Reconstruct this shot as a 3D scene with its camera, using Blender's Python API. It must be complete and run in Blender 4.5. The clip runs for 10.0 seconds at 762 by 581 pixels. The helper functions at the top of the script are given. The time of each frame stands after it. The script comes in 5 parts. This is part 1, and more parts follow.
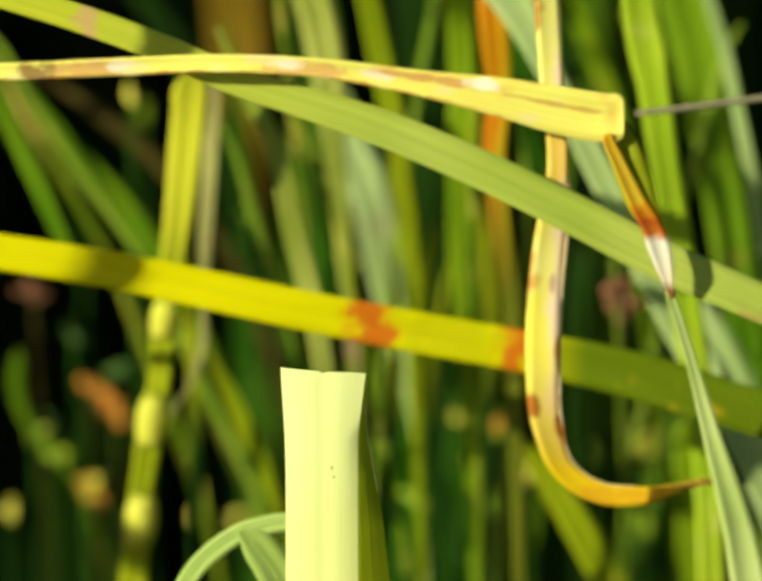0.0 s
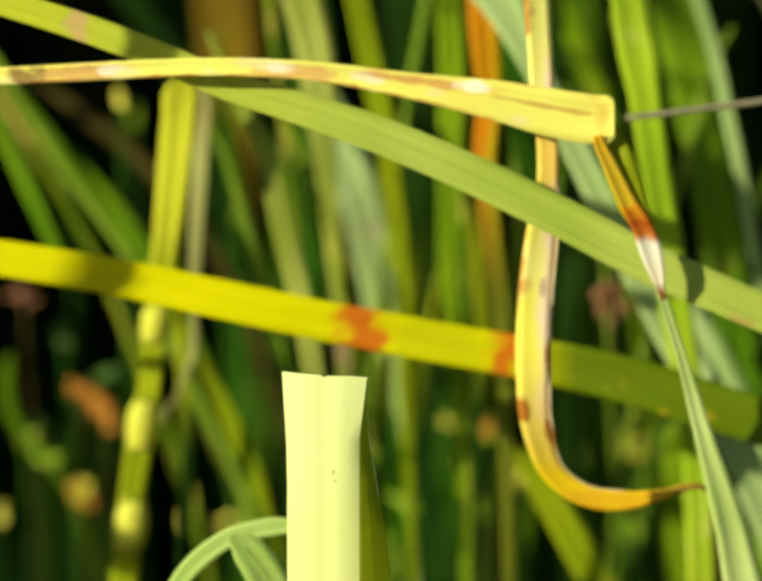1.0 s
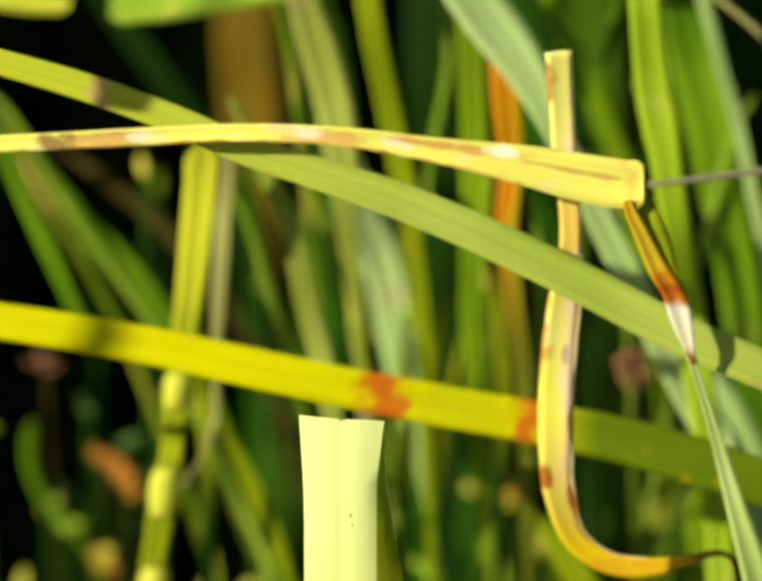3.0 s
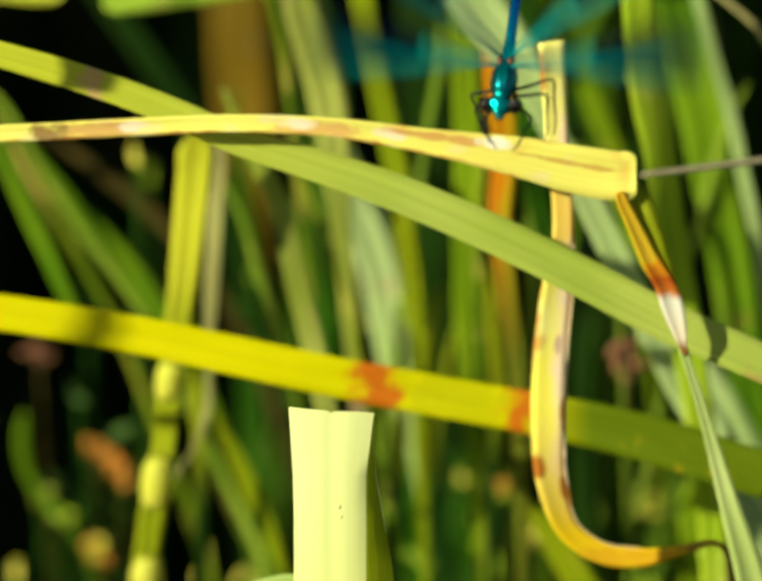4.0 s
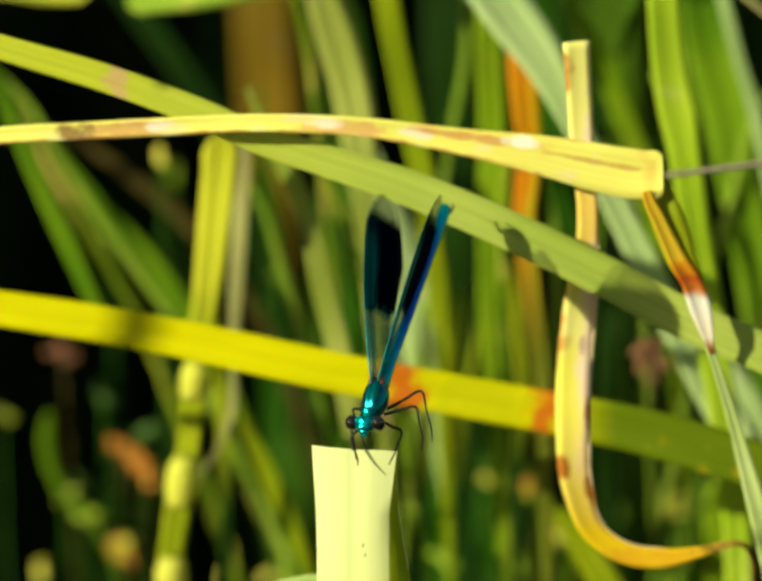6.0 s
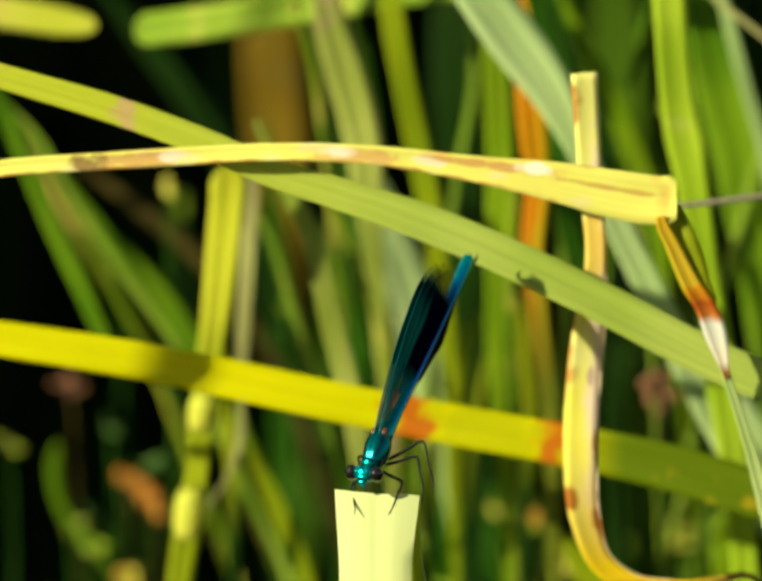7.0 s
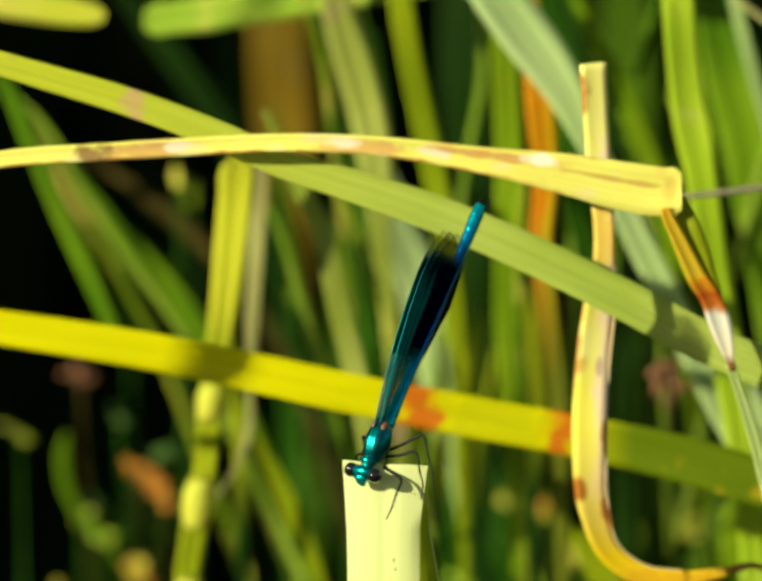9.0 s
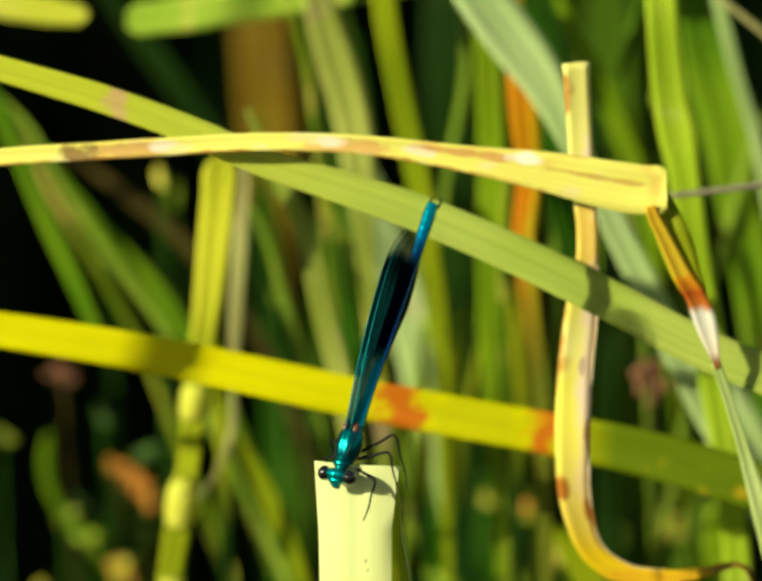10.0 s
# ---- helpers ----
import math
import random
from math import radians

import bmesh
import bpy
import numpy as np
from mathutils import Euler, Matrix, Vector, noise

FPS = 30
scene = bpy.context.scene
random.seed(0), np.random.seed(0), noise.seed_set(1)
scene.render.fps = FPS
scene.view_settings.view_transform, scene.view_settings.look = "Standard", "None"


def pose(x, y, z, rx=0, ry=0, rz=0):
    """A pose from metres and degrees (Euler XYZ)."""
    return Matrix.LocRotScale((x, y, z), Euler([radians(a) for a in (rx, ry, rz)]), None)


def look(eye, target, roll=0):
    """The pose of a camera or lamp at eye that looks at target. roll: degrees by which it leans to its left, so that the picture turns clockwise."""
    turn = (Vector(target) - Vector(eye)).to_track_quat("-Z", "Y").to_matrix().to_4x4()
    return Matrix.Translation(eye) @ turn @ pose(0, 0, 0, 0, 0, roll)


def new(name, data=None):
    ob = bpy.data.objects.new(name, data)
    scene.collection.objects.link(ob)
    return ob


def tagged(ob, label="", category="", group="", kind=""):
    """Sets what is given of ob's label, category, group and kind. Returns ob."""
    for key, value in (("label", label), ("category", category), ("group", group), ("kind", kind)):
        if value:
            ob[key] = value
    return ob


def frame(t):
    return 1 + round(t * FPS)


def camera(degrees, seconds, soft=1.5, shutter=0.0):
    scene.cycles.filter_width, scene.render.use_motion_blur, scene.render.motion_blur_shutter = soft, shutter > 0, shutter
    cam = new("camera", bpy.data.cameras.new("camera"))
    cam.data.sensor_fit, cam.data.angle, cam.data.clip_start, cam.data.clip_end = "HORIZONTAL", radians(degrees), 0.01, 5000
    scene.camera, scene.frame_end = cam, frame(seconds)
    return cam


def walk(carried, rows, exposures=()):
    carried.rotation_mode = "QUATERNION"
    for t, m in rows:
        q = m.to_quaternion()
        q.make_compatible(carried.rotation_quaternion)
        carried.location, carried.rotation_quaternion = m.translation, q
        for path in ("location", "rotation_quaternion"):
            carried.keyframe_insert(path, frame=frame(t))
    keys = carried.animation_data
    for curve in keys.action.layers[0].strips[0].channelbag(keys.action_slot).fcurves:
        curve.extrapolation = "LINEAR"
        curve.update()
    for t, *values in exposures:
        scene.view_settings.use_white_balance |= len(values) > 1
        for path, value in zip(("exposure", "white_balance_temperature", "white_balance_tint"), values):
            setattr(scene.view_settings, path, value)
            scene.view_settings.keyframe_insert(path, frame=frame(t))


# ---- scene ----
SECONDS = 10.0
# the photographer's line: 1.2 m from the cut stem, looking 14 degrees down
SLOPE = radians(14)
CENTRE = Vector((0, 0, 0.70))
RIGHT = Vector((1, 0, 0))
UP = Vector((0, math.sin(SLOPE), math.cos(SLOPE)))
BACK = Vector((0, -math.cos(SLOPE), math.sin(SLOPE)))
EYE = CENTRE + BACK * 1.2
# seconds, aim to the right and upwards in metres at the stem
VIEWS = [
    (0.0, 0.00231, -0.00709),
    (0.5, 0.00168, -0.00716),
    (1.0, 0.00372, -0.00645),
    (1.5, 0.00000, 0.00000),
    (2.0, -0.00021, 0.00182),
    (2.5, -0.00021, 0.00421),
    (2.7, 0.00000, 0.00393),
    (3.8, 0.00147, 0.00175),
    (4.0, 0.00154, 0.00175),
    (4.5, 0.00161, 0.00344),
    (5.0, 0.00147, 0.00154),
    (5.5, -0.00091, 0.00126),
    (5.7, -0.00140, 0.00070),
    (6.8, -0.00316, 0.00659),
    (7.0, -0.00316, 0.00631),
    (7.5, -0.00477, 0.00547),
    (8.0, -0.00351, 0.00575),
    (8.5, -0.00533, 0.00540),
    (9.0, -0.00442, 0.00491),
    (9.5, -0.00253, 0.00386),
    (10.0, -0.00196, 0.00484),
]
cam = camera(2 * math.degrees(math.atan(0.055 / 1.2)), SECONDS, soft=3.0, shutter=0.5)
cam.data.dof.use_dof = True
cam.data.dof.focus_distance = 1.2
cam.data.dof.aperture_fstop = cam.data.lens / 22.0
walk(cam, [(t, look(EYE, CENTRE + RIGHT * a + UP * b)) for t, a, b in VIEWS],
     exposures=[(0.0, 0.58, 7300, -6), (10.0, 0.58, 7300, -6)])

# ---- light: evening sun from behind the photographer's left shoulder
SUN_DIR = Vector((-0.75, -0.55, 0.40)).normalized()
world = bpy.data.worlds.new("world")
scene.world = world
world.use_nodes = True
sky = world.node_tree.nodes.new("ShaderNodeTexSky")
sky.sky_type, sky.sun_disc = "NISHITA", False
sky.sun_elevation = math.asin(SUN_DIR.z)
sky.sun_rotation = math.atan2(SUN_DIR.x, SUN_DIR.y)
world.node_tree.links.new(sky.outputs[0], world.node_tree.nodes["Background"].inputs[0])
world.node_tree.nodes["Background"].inputs[1].default_value = 0.062
sun = new("sun", bpy.data.lights.new("sun", "SUN"))
sun.data.energy, sun.data.angle, sun.data.color = 5.0, radians(0.53), (1.0, 0.96, 0.82)
sun.matrix_world = look(SUN_DIR * 20, (0, 0, 0))


# ---- materials
class Nodes:
    """A small wrapper round a material's node tree."""

    def __init__(self, name):
        self.mat = bpy.data.materials.new(name)
        self.mat.use_nodes = True
        self.tree = self.mat.node_tree
        self.bsdf = self.tree.nodes["Principled BSDF"]
        self.out = self.tree.nodes["Material Output"]

    def node(self, kind, **inputs):
        n = self.tree.nodes.new("ShaderNode" + kind)
        for key, value in inputs.items():
            n.inputs[key.replace("_", " ")].default_value = value
        return n

    def link(self, a, b):
        self.tree.links.new(a, b)

    def ramp(self, fac, stops):
        n = self.tree.nodes.new("ShaderNodeValToRGB")
        el = n.color_ramp.elements
        while len(el) < len(stops):
            el.new(0.5)
        for e, (at, col) in zip(el, stops):
            e.position, e.color = at, (*col, 1)
        self.link(fac, n.inputs[0])
        return n.outputs[0]

    def mix(self, fac, a, b, blend="MIX"):
        n = self.tree.nodes.new("ShaderNodeMix")
        n.data_type, n.blend_type = "RGBA", blend
        for socket, value in ((n.inputs[0], fac), (n.inputs[6], a), (n.inputs[7], b)):
            if isinstance(value, bpy.types.NodeSocket):
                self.link(value, socket)
            elif isinstance(value, tuple):
                socket.default_value = (*value, 1)
            else:
                socket.default_value = value
        return n.outputs[2]

    def math(self, op, a, b=0.0):
        n = self.tree.nodes.new("ShaderNodeMath")
        n.operation = op
        for socket, value in ((n.inputs[0], a), (n.inputs[1], b)):
            if isinstance(value, bpy.types.NodeSocket):
                self.link(value, socket)
            else:
                socket.default_value = value
        return n.outputs[0]

    def noise(self, vector, scale, detail=3.0, stretch=None):
        if stretch:
            m = self.node("Mapping")
            m.inputs["Scale"].default_value = stretch
            self.link(vector, m.inputs[0])
            vector = m.outputs[0]
        n = self.node("TexNoise", Scale=scale, Detail=detail)
        self.link(vector, n.inputs["Vector"])
        return n.outputs["Fac"]


def leaf_material(name, base, other, blotch, amount, through_light=0.34, rough=0.52, edge=0.0, grain=0.55, relief=0.35, bands=None, along=None, across=None, rim=None, stains=(), ovals=(), steps=None, gloss=0.2):
    """Reed leaf: lengthwise veins, drifting colour, blotches of decay, light coming through."""
    n = Nodes(name)
    tex = n.node("TexCoord")
    uv, place = tex.outputs["UV"], tex.outputs["Object"]
    rnd = n.node("ObjectInfo").outputs["Random"]
    shift = n.tree.nodes.new("ShaderNodeVectorMath")
    shift.operation = "ADD"
    n.link(place, shift.inputs[0])
    n.link(rnd, shift.inputs[1])
    place = shift.outputs[0]
    drift = n.noise(place, 45.0, 2.0)
    col = n.mix(n.ramp(drift, [(0.36, (0, 0, 0)), (0.64, (1, 1, 1))]), base, other)
    veins = n.noise(uv, 1.0, 2.0, (26.0, 14.0, 1.0))
    spread = n.node("SeparateXYZ")
    n.link(tex.outputs["Object"], spread.inputs[0])
    if across:
        wide = n.node("SeparateXYZ")
        n.link(uv, wide.inputs[0])
        edge_at = n.math("ADD", wide.outputs[0], n.math("MULTIPLY", n.math("SUBTRACT", n.noise(place, 110.0, 3.0), 0.5), 0.9))
        col = n.mix(n.ramp(edge_at, [(0.44, (0, 0, 0)), (0.76, (1, 1, 1))]), col, across)
    if rim:
        low_edge = n.node("SeparateXYZ")
        n.link(uv, low_edge.inputs[0])
        rim_at = n.math("ADD", low_edge.outputs[0], n.math("MULTIPLY", n.math("SUBTRACT", n.noise(place, 260.0, 3.0), 0.5), 0.5))
        reach = n.math("DIVIDE", n.math("SUBTRACT", rim[3], spread.outputs[0]), 0.012)
        rim_mask = n.math("MULTIPLY", n.ramp(rim_at, [(0.02, (1, 1, 1)), (0.14, (0, 0, 0))]), n.ramp(reach, [(0.0, (0, 0, 0)), (1.0, (1, 1, 1))]))
        col = n.mix(rim_mask, col, rim[:3])
    if along:
        span = n.math("DIVIDE", n.math("SUBTRACT", spread.outputs[along[3]], along[0]), along[1] - along[0])
        col = n.mix(n.ramp(span, [(0.0, (0, 0, 0)), (1.0, (1, 1, 1))]), col, along[2])
    if steps:
        low_z, high_z = steps[0][0], steps[-1][0]
        wob = n.math("ADD", spread.outputs[2], n.math("MULTIPLY", n.math("SUBTRACT", n.noise(place, 400.0, 3.0), 0.5), 0.0024))
        rise = n.math("DIVIDE", n.math("SUBTRACT", wob, low_z), high_z - low_z)
        col = n.mix(n.ramp(rise, [(0.99, (1, 1, 1)), (1.0, (0, 0, 0))]), col, n.ramp(rise, [((z - low_z) / (high_z - low_z), c) for z, c in steps]))
    if bands:
        ring = n.noise(uv, 1.0, 1.5, (0.8, 105.0, 1.0))
        col = n.mix(n.ramp(ring, [(0.34, (1, 1, 1)), (0.43, (0, 0, 0))]), col, bands[0])
        col = n.mix(n.ramp(ring, [(0.56, (0, 0, 0)), (0.63, (1, 1, 1))]), col, bands[1])
    for middle, reach, stain, axis in stains:
        off = n.math("DIVIDE", n.math("ABSOLUTE", n.math("SUBTRACT", spread.outputs[axis], middle)), reach)
        off = n.math("ADD", off, n.math("MULTIPLY", n.math("SUBTRACT", n.noise(place, 330.0, 4.0), 0.5), 3.0))
        col = n.mix(n.ramp(off, [(0.35, (1, 1, 1)), (1.0, (0, 0, 0))]), col, stain)
    for x0, u0, reach_x, reach_u, tint, *way in ovals:
        flat = n.node("SeparateXYZ")
        n.link(uv, flat.inputs[0])
        dx = n.math("POWER", n.math("ABSOLUTE", n.math("DIVIDE", n.math("SUBTRACT", spread.outputs[way[0] if way else 0], x0), reach_x)), 2.0)
        du = n.math("POWER", n.math("ABSOLUTE", n.math("DIVIDE", n.math("SUBTRACT", flat.outputs[0], u0), reach_u)), 2.0)
        far = n.math("ADD", n.math("ADD", dx, du), n.math("MULTIPLY", n.math("SUBTRACT", n.noise(place, 420.0, 3.0), 0.5), 2.4))
        col = n.mix(n.ramp(far, [(0.25, (0.9, 0.9, 0.9)), (1.05, (0, 0, 0))]), col, tint)
    col = n.mix(grain, col, n.ramp(veins, [(0.3, (0.62, 0.64, 0.5)), (0.7, (1.15, 1.15, 1.1))]), "MULTIPLY")
    spots = n.noise(place, 160.0, 4.0)
    patch = n.noise(place, 38.0, 3.0)
    both = n.math("ADD", n.math("MULTIPLY", spots, 0.45), n.math("MULTIPLY", patch, 0.55))
    if edge:
        sep = n.node("SeparateXYZ")
        n.link(uv, sep.inputs[0])
        rim = n.math("ABSOLUTE", n.math("SUBTRACT", sep.outputs[0], 0.5))
        both = n.math("ADD", both, n.math("MULTIPLY", n.math("POWER", n.math("MULTIPLY", rim, 2.0), 3.0), edge))
    low = 0.66 - 0.2 * amount
    mask = n.ramp(both, [(low, (0, 0, 0)), (low + 0.07, (1, 1, 1))])
    col = n.mix(mask, col, blotch)
    bump = n.node("Bump", Strength=relief, Distance=0.0003)
    n.link(veins, bump.inputs["Height"])
    n.link(col, n.bsdf.inputs["Base Color"])
    n.link(bump.outputs[0], n.bsdf.inputs["Normal"])
    n.bsdf.inputs["Roughness"].default_value = rough
    n.bsdf.inputs["Specular IOR Level"].default_value = gloss
    glow = n.node("BsdfTranslucent")
    n.link(col, glow.inputs[0])
    m = n.node("MixShader")
    m.inputs[0].default_value = through_light
    n.link(n.bsdf.outputs[0], m.inputs[1])
    n.link(glow.outputs[0], m.inputs[2])
    n.link(m.outputs[0], n.out.inputs[0])
    return n.mat


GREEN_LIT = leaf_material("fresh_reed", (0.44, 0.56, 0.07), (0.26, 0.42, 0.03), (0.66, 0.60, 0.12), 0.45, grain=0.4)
LONG = leaf_material("long_reed", (0.50, 0.57, 0.12), (0.42, 0.51, 0.08), (0.48, 0.30, 0.10), 0.15, grain=0.4,
                     along=(0.005, -0.045, (0.58, 0.60, 0.05), 0), stains=((-0.0415, 0.0022, (0.66, 0.46, 0.18), 0),))
SHEATHED = leaf_material("sheathed_reed", (0.46, 0.50, 0.02), (0.36, 0.42, 0.015), (0.66, 0.54, 0.20), 0.3, grain=0.3, along=(0.663, 0.674, (0.68, 0.66, 0.05), 2))
OLIVE = leaf_material("olive_reed", (0.40, 0.44, 0.015), (0.30, 0.38, 0.012), (0.56, 0.46, 0.05), 0.3, grain=0.3)
SILVER = leaf_material("silvery_reed", (0.62, 0.74, 0.34), (0.52, 0.66, 0.24), (0.60, 0.52, 0.28), 0.2, grain=0.3)
DRY = leaf_material("dry_reed", (0.60, 0.57, 0.22), (0.50, 0.44, 0.19), (0.56, 0.34, 0.20), 0.4)
# green reed with the dimness of shade put into its colour
GREEN_DIM = leaf_material("shade_dimmed_reed", (0.05, 0.12, 0.006), (0.09, 0.17, 0.008), (0.12, 0.14, 0.02), 0.2)
# near-black foot paints shade, yellow upper part paints sun on the tip
SUN_TIPPED = leaf_material("sun_tipped_reed", (0.008, 0.04, 0.002), (0.016, 0.06, 0.003), (0.10, 0.12, 0.01), 0.2, grain=0.3, along=(0.629, 0.648, (0.44, 0.48, 0.02), 2))
MIDGREEN = leaf_material("mid_green_reed", (0.22, 0.36, 0.010), (0.28, 0.40, 0.015), (0.36, 0.36, 0.03), 0.3, grain=0.4)
NODED = leaf_material("noded_reed", (0.54, 0.66, 0.05), (0.40, 0.55, 0.03), (0.66, 0.70, 0.16), 0.4, grain=0.4)
FOLDED_PALE = leaf_material("pale_green_reed", (0.50, 0.62, 0.20), (0.42, 0.56, 0.13), (0.62, 0.62, 0.30), 0.3, grain=0.35)
# two darker copies of the green reed: shade is in the base colour
SHADE_DARK = leaf_material("shade_darkened_reed", (0.012, 0.04, 0.002), (0.02, 0.06, 0.003), (0.05, 0.07, 0.01), 0.2)
SHADE_DEEP = leaf_material("shade_deep_reed", (0.03, 0.11, 0.002), (0.05, 0.16, 0.004), (0.12, 0.20, 0.02), 0.2)
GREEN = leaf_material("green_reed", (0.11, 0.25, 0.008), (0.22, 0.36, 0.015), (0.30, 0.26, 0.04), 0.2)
YGREEN = leaf_material("yellowing_reed", (0.40, 0.46, 0.025), (0.15, 0.28, 0.012), (0.70, 0.60, 0.12), 0.65)
# along paints the shade on the right end as dark olive; rust is real
YELLOW = leaf_material("yellow_reed", (0.77, 0.69, 0.012), (0.68, 0.62, 0.010), (0.62, 0.42, 0.02), 0.2, grain=0.3,
                       along=(0.022, 0.034, (0.14, 0.20, 0.005), 0), ovals=((0.0130, 0.5, 0.0090, 4.0, (0.56, 0.53, 0.010)),), stains=((0.0010, 0.0045, (0.60, 0.16, 0.01), 0), (0.0225, 0.0030, (0.62, 0.17, 0.01), 0)))
ORANGE = leaf_material("orange_reed", (0.80, 0.27, 0.012), (0.74, 0.36, 0.015), (0.42, 0.40, 0.03), 0.2, across=(0.72, 0.48, 0.02), grain=0.3, along=(0.690, 0.660, (0.22, 0.24, 0.02), 2))
PALE = leaf_material("glaucous_reed", (0.56, 0.67, 0.31), (0.46, 0.59, 0.22), (0.50, 0.50, 0.22), 0.2, rough=0.5, grain=0.35)
MOTTLED = leaf_material("mottled_reed", (0.52, 0.54, 0.13), (0.32, 0.40, 0.04), (0.56, 0.36, 0.22), 0.5)
TAN = leaf_material("tan_reed", (0.30, 0.18, 0.015), (0.20, 0.13, 0.012), (0.22, 0.19, 0.08), 0.4)
BROWN = leaf_material("brown_reed", (0.085, 0.062, 0.012), (0.12, 0.085, 0.02), (0.06, 0.04, 0.01), 0.4)
STRAW = leaf_material("straw_reed", (0.88, 0.83, 0.20), (0.86, 0.76, 0.17), (0.58, 0.26, 0.07), 0.12, edge=0.10, grain=0.25, rim=(0.56, 0.25, 0.05, -0.036),
                      bands=((0.82, 0.60, 0.14), (0.88, 0.76, 0.32)),
                      ovals=((-0.0960, 0.45, 0.0075, 0.50, (0.72, 0.42, 0.14)), (-0.0913, 0.55, 0.0026, 0.40, (0.93, 0.80, 0.64)), (-0.1040, 0.40, 0.0032, 0.70, (0.30, 0.16, 0.05)),
                             (-0.0640, 0.40, 0.0070, 0.45, (0.76, 0.45, 0.15)), (-0.0668, 0.55, 0.0034, 0.36, (0.95, 0.84, 0.68)), (-0.0535, 0.55, 0.0030, 0.30, (0.93, 0.80, 0.60)),
                             (-0.0450, 0.72, 0.0110, 0.16, (0.72, 0.38, 0.12)), (-0.0382, 0.76, 0.0032, 0.20, (0.97, 0.92, 0.82)), (-0.0270, 0.60, 0.0080, 0.07, (0.66, 0.42, 0.10))))
CURL = leaf_material("curling_reed", (0.92, 0.82, 0.14), (0.94, 0.87, 0.42), (0.58, 0.22, 0.03), 0.18, edge=0.09, grain=0.1, relief=0.04,
                     along=(0.674, 0.654, (0.82, 0.56, 0.02), 2), across=(0.90, 0.70, 0.52),
                     ovals=((0.6647, 0.10, 0.0022, 0.34, (0.46, 0.12, 0.01), 2), (0.6726, 0.95, 0.0030, 0.14, (0.52, 0.20, 0.04), 2), (0.6609, 0.88, 0.0026, 0.22, (0.55, 0.22, 0.03), 2), (0.6835, 0.70, 0.0020, 0.12, (0.60, 0.40, 0.30), 2), (0.7290, 0.50, 0.0150, 3.0, (0.92, 0.85, 0.26), 2), (0.7030, 0.50, 0.0060, 2.0, (0.88, 0.60, 0.12), 2), (0.6500, 0.50, 0.0022, 1.2, (0.72, 0.40, 0.02), 2), (0.0540, 0.50, 0.0090, 4.0, (0.26, 0.14, 0.03), 0)))
ROLL = leaf_material("rolled_edge", (0.90, 0.74, 0.54), (0.86, 0.68, 0.40), (0.55, 0.22, 0.05), 0.5, grain=0.1, relief=0.04)
CUT = leaf_material("cut_reed", (0.79, 0.81, 0.36), (0.77, 0.79, 0.30), (0.74, 0.78, 0.28), 0.1, 0.16, 0.5, grain=0.04, relief=0.12)
FLANK = leaf_material("reed_flank", (0.50, 0.54, 0.03), (0.42, 0.48, 0.02), (0.30, 0.30, 0.03), 0.2, 0.55, 0.5, grain=0.2)
KNOT = leaf_material("pale_knot", (0.66, 0.62, 0.10), (0.60, 0.60, 0.06), (0.66, 0.40, 0.16), 0.35, grain=0.2)
STALK = leaf_material("pale_stalk", (0.60, 0.68, 0.27), (0.48, 0.60, 0.16), (0.66, 0.62, 0.30), 0.3, grain=0.3)
SHEATH = leaf_material("olive_sheath", (0.50, 0.50, 0.02), (0.40, 0.44, 0.02), (0.60, 0.50, 0.04), 0.3, 0.55, grain=0.3)
NECK = leaf_material("withered_neck", (0.84, 0.40, 0.02), (0.78, 0.52, 0.04), (0.55, 0.20, 0.02), 0.2, grain=0.3,
                     steps=[(0.6842, (0.34, 0.12, 0.03)), (0.6858, (0.86, 0.74, 0.60)), (0.6915, (0.90, 0.85, 0.76)), (0.6930, (0.66, 0.20, 0.03)), (0.6946, (0.50, 0.09, 0.012)), (0.6972, (0.84, 0.40, 0.02))])


def mud_material():
    n = Nodes("shade_dark_mud")
    place = n.node("TexCoord").outputs["Object"]
    a, b = n.noise(place, 9.0, 6.0), n.noise(place, 0.6, 3.0)
    # very dark so the gaps between blades read as deep shade
    col = n.mix(n.ramp(b, [(0.35, (0, 0, 0)), (0.65, (1, 1, 1))]), (0.026, 0.021, 0.014), (0.020, 0.022, 0.012))
    n.link(n.mix(0.6, col, n.ramp(a, [(0.3, (0.4, 0.4, 0.4)), (0.7, (1.3, 1.3, 1.3))]), "MULTIPLY"), n.bsdf.inputs["Base Color"])
    bump = n.node("Bump", Strength=0.6, Distance=0.02)
    n.link(a, bump.inputs["Height"])
    n.link(bump.outputs[0], n.bsdf.inputs["Normal"])
    n.bsdf.inputs["Roughness"].default_value = 0.85
    n.bsdf.inputs["Specular IOR Level"].default_value = 0.0
    return n.mat


MUD = mud_material()


